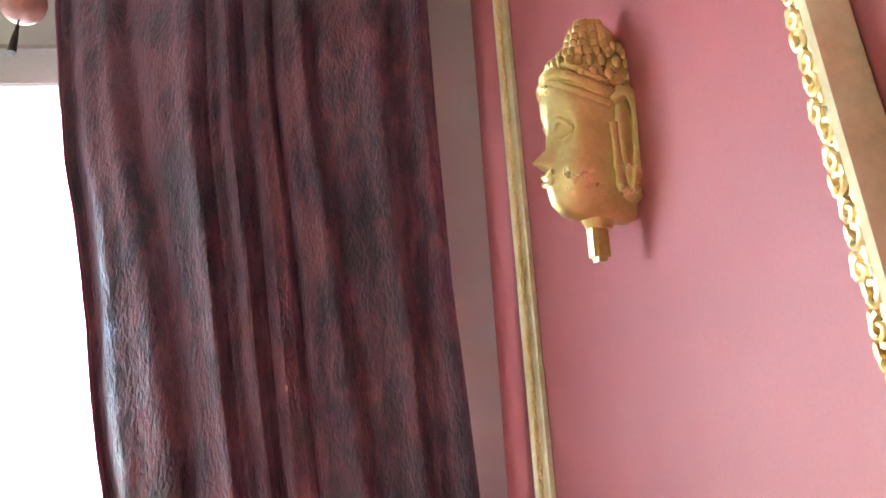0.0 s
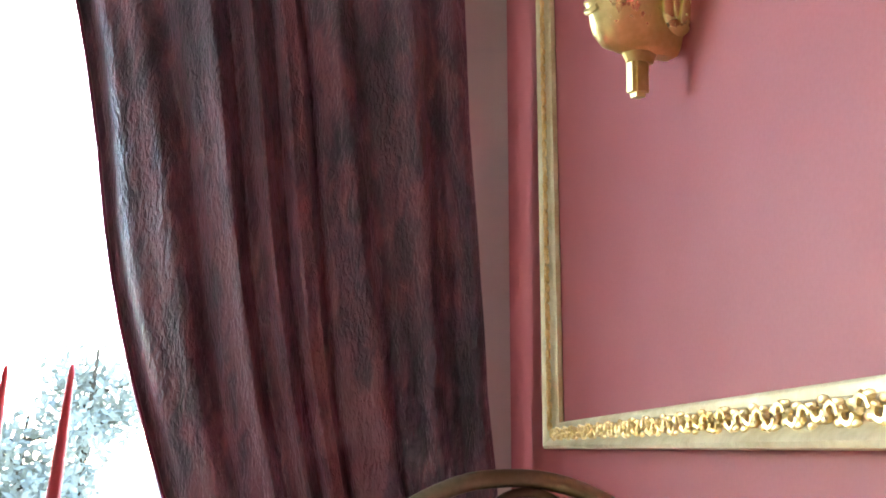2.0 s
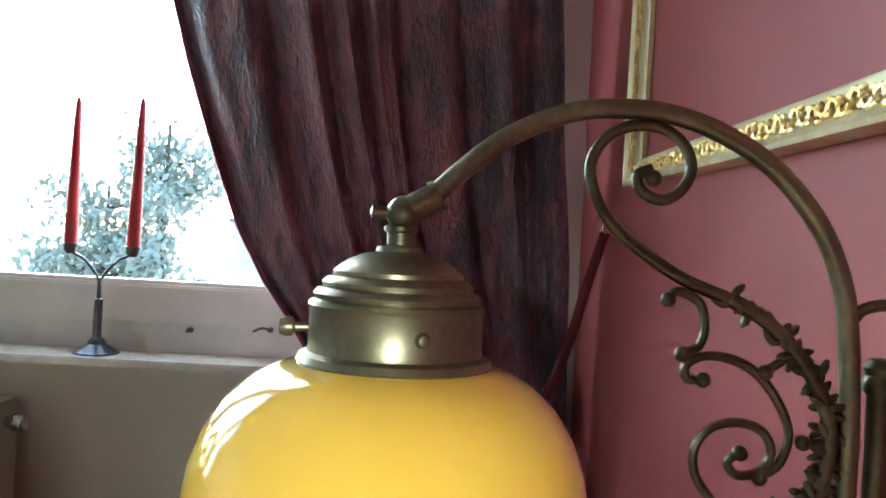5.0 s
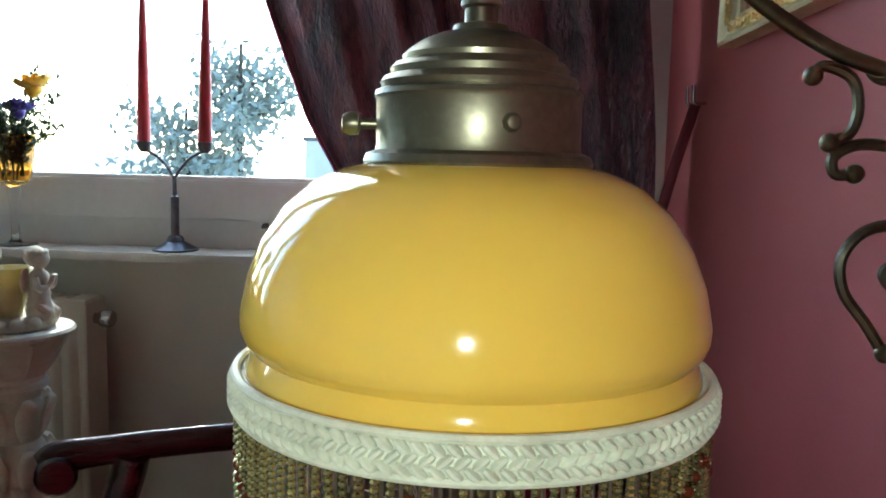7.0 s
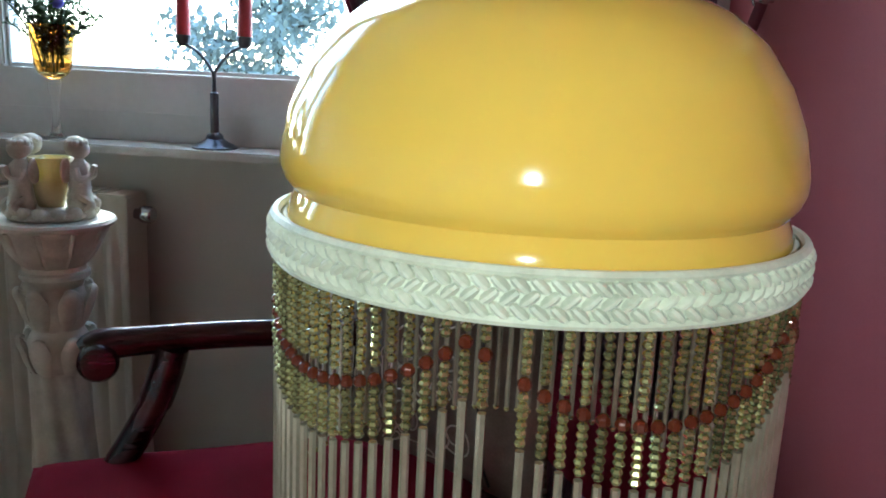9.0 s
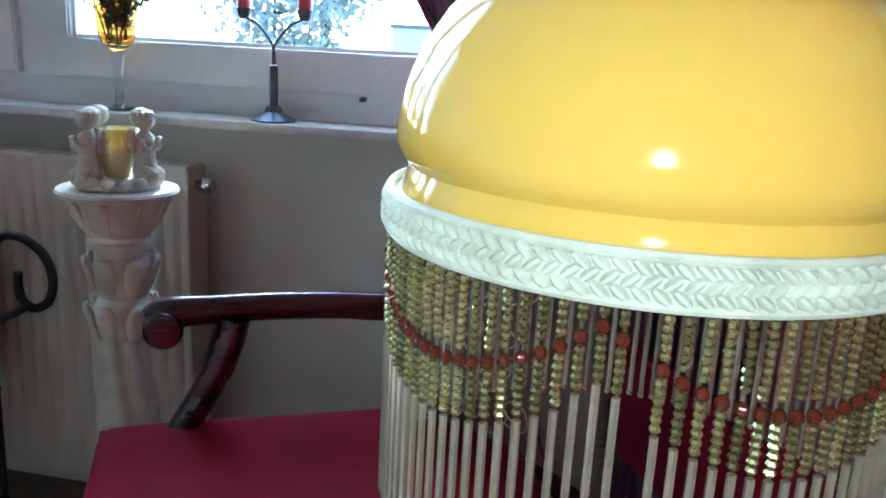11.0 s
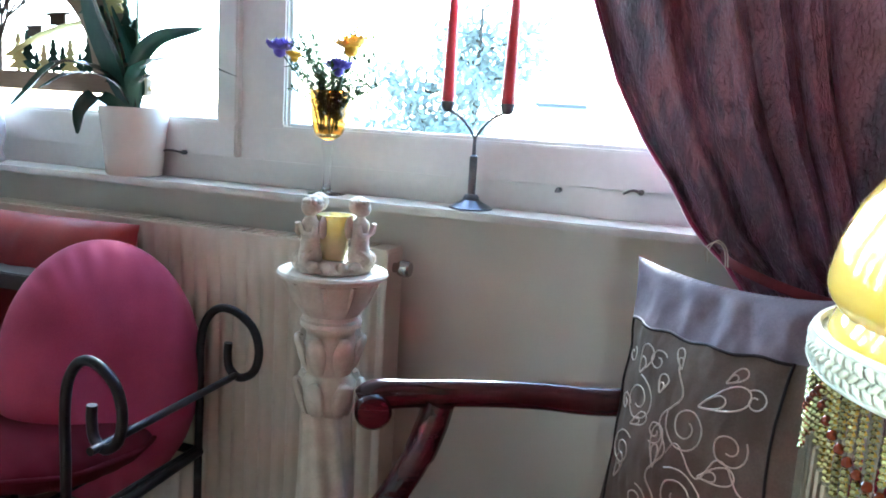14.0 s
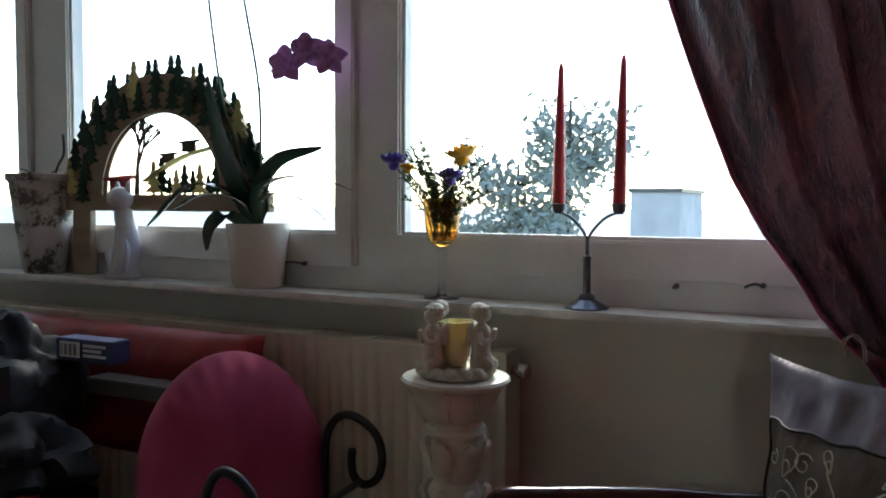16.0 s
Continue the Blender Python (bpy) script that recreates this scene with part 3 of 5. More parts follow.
# ---- gilt picture frame without a picture ----
def gilt_frame():
    y0, y1, z0, z1 = 0.388, 1.290, 1.3395, 2.52   # inner opening
    w = 0.042
    fr = thing("picture_frame", (X_WALL, (y0 + y1) / 2, z0 - w), "large empty gilt picture frame with carved scrollwork", "frame")
    inv = fr.matrix_basis.inverted()
    fr.matrix_basis = pose(X_WALL, (y0 + y1) / 2, z0 - w, 1.15)   # hangs a little crooked
    # across the moulding: distance out from the opening, distance off the wall
    prof = [(0.0, 0.001), (0.0, 0.007), (0.004, 0.009), (0.009, 0.0085), (0.013, 0.011), (0.022, 0.013), (0.028, 0.016), (0.031, 0.0195), (0.035, 0.0215), (0.039, 0.020), (0.040, 0.015), (0.040, 0.001)]
    corners = [(y1, z0, 1, -1), (y0, z0, -1, -1), (y0, z1, -1, 1), (y1, z1, 1, 1)]
    rng = random.Random(4)
    for k in range(4):
        a, b = corners[k], corners[(k + 1) % 4]
        bm = B()
        ends = []
        for (cy, cz, sy, sz) in (a, b):
            ends.append([bm.verts.new((X_WALL - d * 1.28, cy + sy * o, cz + sz * o)) for o, d in prof])
        for i in range(len(prof) - 1):
            bm.faces.new((ends[0][i], ends[0][i + 1], ends[1][i + 1], ends[1][i]))
        bmesh.ops.recalc_face_normals(bm, faces=bm.faces)
        rail = part("rail", bm, M_GOLDPALE, fr, "pale gilt moulding", True, inv)
        # carved scrolls and leaves along the hollow of the moulding
        bm = B()
        A, Bv = Vector((0, a[0], a[1])), Vector((0, b[0], b[1]))
        out = Vector((0, (a[2] + b[2]) / 2, (a[3] + b[3]) / 2)).normalized()
        d = (Bv - A)
        length = d.length
        d.normalize()
        n = int(length / 0.0155)
        for i in range(n + 1):
            s = i / n
            q = A + d * (length * s) + out * (0.0185 + 0.002 * math.sin(i * 2.1)) + Vector((X_WALL - 0.0195, 0, 0))
            turn = (1 if i % 2 else -1) * (1 if s < 0.5 else -1)
            pts, rad = [], []
            for j in range(9):
                ang = j * 0.75 * turn + rng.uniform(-0.2, 0.2)
                rr = 0.0078 * (1 - j / 11)
                pts.append(q + d * (rr * math.cos(ang)) + out * (rr * math.sin(ang)) + Vector((-0.003 * (j / 9), 0, 0)))
                rad.append(0.0030 * (1 - 0.06 * j))
            tube(bm, pts, rad, 6, up=(1, 0, 0))
            for e in (-1, 1):
                lm = Matrix.Translation(q + out * (0.006 * e) + d * 0.006) @ Vector((0, d.y, d.z)).to_track_quat("X", "Z").to_matrix().to_4x4()
                ball(bm, (0, 0, 0), 0.0052, 6, 4, (1.3, 0.55, 0.55), turn=lm)
        part("carving", bm, M_GOLD, rail, "bright gilt scrolling leaves", True)["kind"] = "stuff"


gilt_frame()


# ---- gold mask on the wall: one plain shape ----
def wall_mask():
    bm = B()
    yc, zc = 0.755, 1.674
    xb = 0.2215
    # face: heights from the chin up, half widths across the wall, depths off the wall
    rows = [(-0.052, 0.010, 0.044), (-0.049, 0.022, 0.054), (-0.042, 0.030, 0.060), (-0.036, 0.034, 0.0615), (-0.031, 0.036, 0.060), (-0.027, 0.037, 0.062), (-0.023, 0.038, 0.061), (-0.018, 0.039, 0.058), (-0.008, 0.041, 0.056), (0.004, 0.0425, 0.0575), (0.014, 0.043, 0.061), (0.026, 0.042, 0.061), (0.036, 0.040, 0.057), (0.046, 0.036, 0.050), (0.054, 0.030, 0.041), (0.060, 0.022, 0.031), (0.064, 0.010, 0.018)]
    n = 40
    grid = []
    for h, w, d in rows:
        ring = []
        for i in range(n + 1):
            a = math.pi * i / n
            ca, sa = math.cos(a), math.sin(a)
            y = w * (abs(ca) ** 0.8) * (1 if ca > 0 else -1)
            x = d * sa ** 0.75
            side = abs(a - math.pi / 2)
            # nose, eye hollows, lips, cheeks
            x += 0.008 * math.exp(-(side / 0.13) ** 2) * max(0, 1 - abs((h + 0.017) / 0.006)) + 0.010 * math.exp(-(side / 0.14) ** 2) * (1 if -0.019 < h < 0.012 else 0) * (0.012 - h) / 0.031
            x -= 0.007 * math.exp(-((side - 0.42) / 0.2) ** 2) * math.exp(-((h - 0.004) / 0.007) ** 2)
            x += 0.004 * math.exp(-(side / 0.3) ** 2) * math.exp(-((h + 0.029) / 0.004) ** 2)
            x += 0.004 * math.exp(-((side - 0.75) / 0.3) ** 2) * math.exp(-((h + 0.016) / 0.012) ** 2)
            ring.append(bm.verts.new((xb - x, yc + y, zc + h)))
        grid.append(ring)
    for a, b in zip(grid, grid[1:]):
        for i in range(n):
            bm.faces.new((a[i + 1], b[i + 1], b[i], a[i]))
    bm.faces.new(grid[0])
    bmesh.ops.subdivide_edges(bm, edges=bm.edges[:], cuts=1, use_grid_fill=True)
    shell = set(bm.faces)
    # curled hair and topknot
    rng = random.Random(2)
    for j, (h, w, d) in enumerate(rows):
        if h < 0.020:
            continue
        hh = h + 0.004
        k = 15
        for i in range(k + 1):
            a = math.pi * (i + 0.5 * (j % 2)) / k
            front = abs(a - math.pi / 2) < 0.95 - 0.3 * (h - 0.03) / 0.03
            if front and h < 0.045:
                continue
            ball(bm, (xb - (d + 0.001) * max(0, math.sin(a)) ** 0.75, yc + (w + 0.001) * math.cos(a), zc + hh), 0.0042, 7, 5)
    for k in range(5):
        h, r = 0.060 + 0.0055 * k, 0.024 * (1 - (k / 6) ** 2)
        for i in range(9):
            a = math.pi * i / 8
            ball(bm, (xb - 0.012 - r * math.sin(a), yc + r * math.cos(a), zc + h), 0.0042, 7, 5)
    ball(bm, (xb - 0.012, yc, zc + 0.068), 0.021, 14, 10, (0.95, 1, 0.9))
    # diadem band, brows, eyelids, lips
    for lift, rad, off in ((0.0, 0.0028, 0.003), (0.0075, 0.0045, 0.003), (0.015, 0.0028, 0.0025)):
        pts = []
        for i in range(25):
            a = math.pi * (0.08 + 0.84 * i / 24)
            drop = abs(a - math.pi / 2)
            h = 0.034 + lift - 0.016 * max(0, drop - 0.35) ** 1.2
            d = np.interp(h, [r[0] for r in rows], [r[2] for r in rows])
            w = np.interp(h, [r[0] for r in rows], [r[1] for r in rows])
            pts.append((xb - (d + off) * math.sin(a) ** 0.75, yc + (w + off) * math.cos(a), zc + h))
        tube(bm, pts, rad, 8)
    for s in (-1, 1):
        for h0, rad, span in ((0.013, 0.0018, 0.34), (0.0035, 0.0026, 0.26), (-0.0005, 0.0016, 0.24)):
            pts = []
            for i in range(9):
                t = i / 8
                a = math.pi / 2 + s * (0.16 + span * 2 * t)
                h = h0 + 0.006 * math.sin(math.pi * min(1, t * 1.1)) * (1 if h0 > 0 else -0.4)
                d = np.interp(h, [r[0] for r in rows], [r[2] for r in rows])
                w = np.interp(h, [r[0] for r in rows], [r[1] for r in rows])
                pts.append((xb - (d - 0.001) * math.sin(a) ** 0.75, yc + w * math.cos(a), zc + h))
            tube(bm, spline(pts, 2), rad, 6)
        # long ear
        e = spline([(xb - 0.018, yc + s * 0.043, zc + 0.020), (xb - 0.010, yc + s * 0.050, zc + 0.026), (xb - 0.004, yc + s * 0.052, zc + 0.016), (xb - 0.005, yc + s * 0.050, zc - 0.010), (xb - 0.008, yc + s * 0.049, zc - 0.030), (xb - 0.012, yc + s * 0.047, zc - 0.042), (xb - 0.020, yc + s * 0.044, zc - 0.034), (xb - 0.019, yc + s * 0.043, zc - 0.010), (xb - 0.020, yc + s * 0.043, zc + 0.006)], 5)
        tube(bm, e, 0.0045, 8)
        ball(bm, (xb - 0.012, yc + s * 0.045, zc - 0.005), 0.012, 10, 8, (0.75, 0.4, 2.6))
    for h in (-0.0255, -0.0305):
        pts = [(xb - 0.0635 + 0.10 * (y * y) / 0.012, yc + y, zc + h + 0.0015 * (y / 0.012) ** 2) for y in np.linspace(-0.012, 0.012, 7)]
        tube(bm, pts, 0.0020, 6)
    # neck and its peg
    lathe(bm, [(0, -0.058), (0.010, -0.057), (0.013, -0.052), (0.017, -0.040), (0, -0.038)], 20, (xb - 0.026, yc, zc))
    box(bm, xb - 0.034, yc - 0.009, zc - 0.078, xb - 0.021, yc + 0.009, zc - 0.050, 0.003)
    c = Vector((xb, yc, zc))
    bmesh.ops.transform(bm, matrix=Matrix.Translation((xb, 0.7312, 1.7600)) @ pose(0, 0, 0, 10.2, -5.1, 18.4) @ Matrix.Diagonal((1.49, 0.80, 1.65, 1)) @ Matrix.Translation(-c), verts=bm.verts)
    box(bm, xb - 0.020, 0.719, 1.750, X_WALL + 0.0005, 0.743, 1.790)
    bmesh.ops.recalc_face_normals(bm, faces=[f for f in bm.faces if f not in shell])
    ob = part("wall_mask", bm, M_MASK)
    tagged(ob, "gold ornamental head mask hung on the pink wall", "wall mask")


wall_mask()


# ---- table lamp ----
LX, LY = -0.0865, 0.500


def lamp_curve(bm, pts, r, k=6, n=10):
    tube(bm, [(x, LY, z) for x, z in [(p.x, p.y) for p in spline([(a, b, 0) for a, b in pts], k)]], r, n, up=(0, 1, 0))


def spiral(cx, cz, r0, r1, a0, turns, n=26):
    return [(cx + (r0 + (r1 - r0) * i / n) * math.cos(a0 + turns * 2 * math.pi * i / n), cz + (r0 + (r1 - r0) * i / n) * math.sin(a0 + turns * 2 * math.pi * i / n)) for i in range(n + 1)]


def table_lamp():
    TZ = 0.735
    t = thing("table_lamp", (0.10, LY, TZ), "brass table lamp with amber glass shade and beaded fringe", "lamp")
    inv = t.matrix_basis.inverted()
    ax = (LX, LY, 0)
    fit_up = inv @ Matrix.Translation((LX, LY, 1.147)) @ Matrix.Diagonal((1.047, 1.047, 1.03, 1)) @ Matrix.Translation((-LX, -LY, -1.166))
    fit_down = inv @ Matrix.Translation((LX, LY, 1.147)) @ Matrix.Diagonal((1.047, 1.047, 0.88, 1)) @ Matrix.Translation((-LX, -LY, -1.166))
    # shade: opal glass bowl, open below, with a groove above the rim
    prof = [(0.040, 1.166), (0.052, 1.163), (0.064, 1.156), (0.075, 1.145), (0.0835, 1.130), (0.0890, 1.114), (0.0918, 1.098), (0.0920, 1.092), (0.0908, 1.087), (0.0888, 1.0835), (0.0868, 1.081), (0.0878, 1.078), (0.0892, 1.073), (0.0895, 1.064), (0.0892, 1.055)]
    inner = [(r - 0.0035, z - (0.003 if z > 1.14 else 0)) for r, z in prof][::-1]
    bm = B()
    lathe(bm, prof + inner + [prof[0]], 96, ax)
    bmesh.ops.recalc_face_normals(bm, faces=bm.faces)
    part("shade", bm, M_SHADE, t, "glossy amber yellow opal glass", at=fit_down)
    # gallery
    bm = B()
    lathe(bm, [(0.036, 1.163), (0.0440, 1.1635), (0.0452, 1.166), (0.0440, 1.1690), (0.0405, 1.1705), (0.0400, 1.173), (0.0400, 1.190), (0.0408, 1.1915), (0.0402, 1.1935), (0.0380, 1.1945), (0.0388, 1.1968), (0.0372, 1.1990), (0.0345, 1.1998), (0.0350, 1.2022), (0.0330, 1.2045), (0.0300, 1.2055), (0.0302, 1.2075), (0.0270, 1.2105), (0.0225, 1.2135), (0.0165, 1.2160), (0.0110, 1.2172), (0.0105, 1.2195), (0.0070, 1.2205), (0.0, 1.2206)], 64, ax)
    gal = part("gallery", bm, M_BRASS, t, "stepped brass shade holder", at=fit_up)
    for ang in (3.3, 5.05, 1.2):
        bm = B()
        m = Matrix.Translation((LX, LY, 1.1805)) @ pose(0, 0, 0, 0, 90, math.degrees(ang))
        lathe(bm, [(0, 0.037), (0.0022, 0.037), (0.0022, 0.046), (0.0044, 0.047), (0.0048, 0.050), (0.0036, 0.053), (0, 0.0535)] if ang < 4 else [(0, 0.037), (0.0036, 0.037), (0.0036, 0.0405), (0.0024, 0.043), (0.0, 0.0435)], 12, m=m)
        part("thumb_screw", bm, M_BRASS, gal)
    # swivel joint and neck
    bm = B()
    lathe(bm, [(0.0065, 1.2200), (0.0065, 1.2260), (0.0080, 1.2270), (0.0080, 1.2290), (0.0055, 1.2300), (0.0, 1.2302)], 20, ax)
    ball(bm, (LX + 0.001, LY, 1.2355), 0.0085, 16, 10)
    lathe(bm, [(0, -0.013), (0.003, -0.012), (0.003, 0.012), (0, 0.013)], 10, m=Matrix.Translation((LX - 0.002, LY, 1.2355)) @ pose(0, 0, 0, 0, 90, 10))
    tube(bm, [(LX + 0.003, LY, 1.2370), (LX + 0.014, LY, 1.2435)], [0.0072, 0.0066], 14)
    tube(bm, [(LX + 0.014, LY, 1.2435), (LX + 0.017, LY, 1.2452)], [0.0078, 0.0078], 14)
    part("swivel_joint", bm, M_BRASS, t, at=fit_up)
    # bent arm that becomes the post
    arm = [(-0.0800, 1.2195), (-0.0600, 1.2395), (-0.0385, 1.2575), (-0.0100, 1.2710), (0.0150, 1.2750), (0.0420, 1.2735), (0.0680, 1.2650), (0.0930, 1.2495), (0.1140, 1.2265), (0.1265, 1.2015), (0.1325, 1.1740), (0.1355, 1.1200)]
    arm += [(arm[-1][0] - 0.001, 1.02), (arm[-1][0] - 0.002, 0.88), (arm[-1][0] - 0.002, TZ + 0.02)]
    bm = B()
    lamp_curve(bm, arm, 0.0050, 8, 14)
    part("arm", bm, M_BRASS, t, "bent brass tube", at=inv)
    px = arm[-1][0]
    bm = B()
    lathe(bm, [(0, 0), (0.085, 0), (0.088, 0.004), (0.085, 0.009), (0.06, 0.014), (0.03, 0.018), (0.016, 0.026), (0.010, 0.04), (0, 0.04)], 40, (px - 0.02, LY, TZ + 0.0005))
    part("base", bm, M_BRASS, t, at=inv)
    # wrought scrollwork inside the bend
    sx, sz = (0.0340, 1.2420)
    bm = B()
    pts = [(0.0920, 1.1770), (0.0760, 1.1850), (0.0540, 1.1930), (0.0330, 1.2050), (0.0150, 1.2190), (0.0060, 1.2340), (0.0035, 1.2475), (0.0095, 1.2595), (0.0210, 1.2665), (0.0355, 1.2670), (0.0475, 1.2600), (0.0525, 1.2480), (0.0480, 1.2370), (0.0390, 1.2318), (0.0290, 1.2355), (0.0265, 1.2430), (0.0335, 1.2465)]
    lamp_curve(bm, pts, [0.0034] * 24 + [0.0029] * (6 * (len(pts) - 1) + 1 - 24), 6)
    ball(bm, (sx, LY - 0.001, sz), 0.0042, 10, 8)
    part("scroll", bm, M_BRASSD, t, at=inv)
    bm = B()
    leafy = [(0.0740, 1.1860), (0.0925, 1.1760), (0.1080, 1.1615), (0.1195, 1.1445), (0.1265, 1.1245), (0.1250, 1.1040), (0.1190, 1.0910), (0.1050, 1.0800)]
    lamp_curve(bm, leafy, 0.0040, 6)
    rng = random.Random(8)
    for i, q in enumerate(spline([(a, 0, b) for a, b in leafy], 5)):
        for s in (-1, 1):
            c = Vector((q.x + s * rng.uniform(0.003, 0.006), LY + rng.uniform(-0.003, 0.003), q.z + rng.uniform(-0.003, 0.004)))
            ball(bm, c, 0.0042, 6, 5, (1.2, 0.6, 0.55), turn=pose(0, 0, 0, 0, rng.uniform(-70, 70), 0))
    part("leaf_spray", bm, M_BRASSD, t, "cast leaves along the scroll", at=inv)
    tend = [[(0.0445, 1.1840), (0.0495, 1.1880), (0.0600, 1.1830), (0.0630, 1.1720), (0.0605, 1.1620), (0.0525, 1.1580)],
            [(0.0630, 1.1460), (0.0560, 1.1460), (0.0550, 1.1525), (0.0640, 1.1575), (0.0775, 1.1565), (0.0900, 1.1500), (0.1005, 1.1370), (0.1065, 1.1220), (0.1025, 1.1070), (0.0930, 1.1000)],
            [(0.0800, 1.0740), (0.0720, 1.0860), (0.0625, 1.0990), (0.0612, 1.1125), (0.0690, 1.1230), (0.0825, 1.1260), (0.0940, 1.1220), (0.0985, 1.1120), (0.0930, 1.1030), (0.0830, 1.1005), (0.0775, 1.1065), (0.0830, 1.1115)],
            [(0.0930, 1.1510), (0.1050, 1.1595)], [(0.1130, 1.1180), (0.1260, 1.1180)]]
    for q in tend:
        bm = B()
        lamp_curve(bm, q, 0.0024, 6, 8)
        for e in ((q[0], q[-1]) if len(q) > 2 else (q[0],)):
            ball(bm, (e[0], LY - 0.001, e[1]), 0.0040, 10, 8)
        part("tendril", bm, M_BRASSD, t, at=inv)
    # switch stem beside the post
    bx, bz = (0.1500, 1.1562)
    bm = B()
    lathe(bm, [(0, 1.02), (0.0062, 1.02), (0.0062, bz - 0.014), (0.0085, bz - 0.011), (0.0085, bz - 0.006), (0.0072, bz - 0.004), (0.0085, bz), (0.0060, bz + 0.004), (0, bz + 0.005)], 18, (bx, LY, 0))
    box(bm, px + 0.003, LY - 0.004, 1.03, bx, LY + 0.004, 1.04)
    part("side_stem", bm, M_BRASSD, t, at=inv)
    bm = B()
    lamp_curve(bm, [(0.1340, 1.1780), (0.1395, 1.1840), (0.1505, 1.1865), (0.1600, 1.1840), (0.1645, 1.1761), (0.1620, 1.1663), (0.1540, 1.1577)], 0.0030, 6, 8)
    part("side_loop", bm, M_BRASSD, t, at=inv)
    # woven braid round the rim
    bm = B()
    lathe(bm, [(0.0890, 1.0555), (0.0925, 1.0560), (0.0940, 1.0590), (0.0942, 1.0640), (0.0932, 1.0685), (0.0900, 1.0705), (0.0885, 1.0700)], 96, ax)
    rows, k = 3, 112
    for r in range(rows):
        for i in range(k):
            a = 2 * math.pi * (i + 0.5 * (r % 2)) / k
            m = Matrix.Translation((LX + 0.0940 * math.cos(a), LY + 0.0940 * math.sin(a), 1.0588 + 0.0043 * r)) @ pose(0, 0, 0, 0, 0, math.degrees(a)) @ pose(0, 0, 0, 46 if r % 2 else -46)
            ball(bm, (0, 0, 0), 0.0033, 7, 5, (0.75, 1.2, 0.55), turn=m)
    for z in (1.0553, 1.0712):
        tube(bm, [(LX + 0.0932 * math.cos(a), LY + 0.0932 * math.sin(a), z + 0.0004 * math.sin(a * 90)) for a in np.linspace(0, 2 * math.pi, 181)], 0.0018, 6)
    braid = part("braid", bm, M_BRAID, t, "cream woven cotton braid", at=fit_down)
    # bead strands: gold beads, one amber bead on a scalloped line, gold beads, a long glass bugle
    n = 106
    for i in range(n):
        a = 2 * math.pi * i / n
        rng = random.Random(i)
        ph = ((math.degrees(a) + 98) / 72) % 1.0
        dip = 1 - (2 * ph - 1) ** 2
        amber = 1.0425 - 0.024 * dip
        tail = amber - 0.016 - 0.004 * dip
        if abs(math.degrees(a) - 269) < 1.5:
            continue
        bm = B()
        z = 1.0490
        gap = 0.0027
        while z > amber + 0.0035:
            ball(bm, (rng.uniform(-0.0003, 0.0003), rng.uniform(-0.0002, 0.0002), z), 0.00172, 6, 4, (1, 1, 0.8), mi=0)
            z -= gap
        ball(bm, (0, 0, amber), 0.0023, 7, 5, mi=1)
        z = amber - 0.0038
        while z > tail:
            ball(bm, (rng.uniform(-0.0003, 0.0003), rng.uniform(-0.0002, 0.0002), z), 0.00185, 6, 4, (1, 1, 0.8), mi=0)
            z -= gap
        end = 0.9435 + rng.uniform(-0.0015, 0.0015)
        lathe(bm, [(0, z), (0.0014, z), (0.0014, end), (0, end)], 6, mi=2)
        ball(bm, (0, 0, end - 0.001), 0.0018, 6, 4, mi=0)
        sw = pose(LX + 0.0968 * math.cos(a), LY + 0.0968 * math.sin(a), 0, 0, 0, math.degrees(a))
        part("bead_strand", bm, [M_BEAD, M_AMBER, M_TUBE], t, at=inv @ sw)


table_lamp()

# side table that the lamp stands on
tbl = thing("side_table", (0.02, 0.45, 0), "small dark wooden side table under the lamp", "table")
bm = B()
lathe(bm, [(0, 0.705), (0.185, 0.705), (0.195, 0.712), (0.197, 0.722), (0.190, 0.732), (0.180, 0.735), (0, 0.735)], 64)
part("tabletop", bm, M_WOOD, tbl)
for k in range(3):
    bm = B()
    a = math.radians(90 + 120 * k)
    tube(bm, spline([(0.05 * math.cos(a), 0.05 * math.sin(a), 0.705), (0.09 * math.cos(a), 0.09 * math.sin(a), 0.45), (0.11 * math.cos(a), 0.11 * math.sin(a), 0.15), (0.16 * math.cos(a), 0.16 * math.sin(a), 0.012)], 6), 0.014, 10)
    part("leg", bm, M_WOOD, tbl)


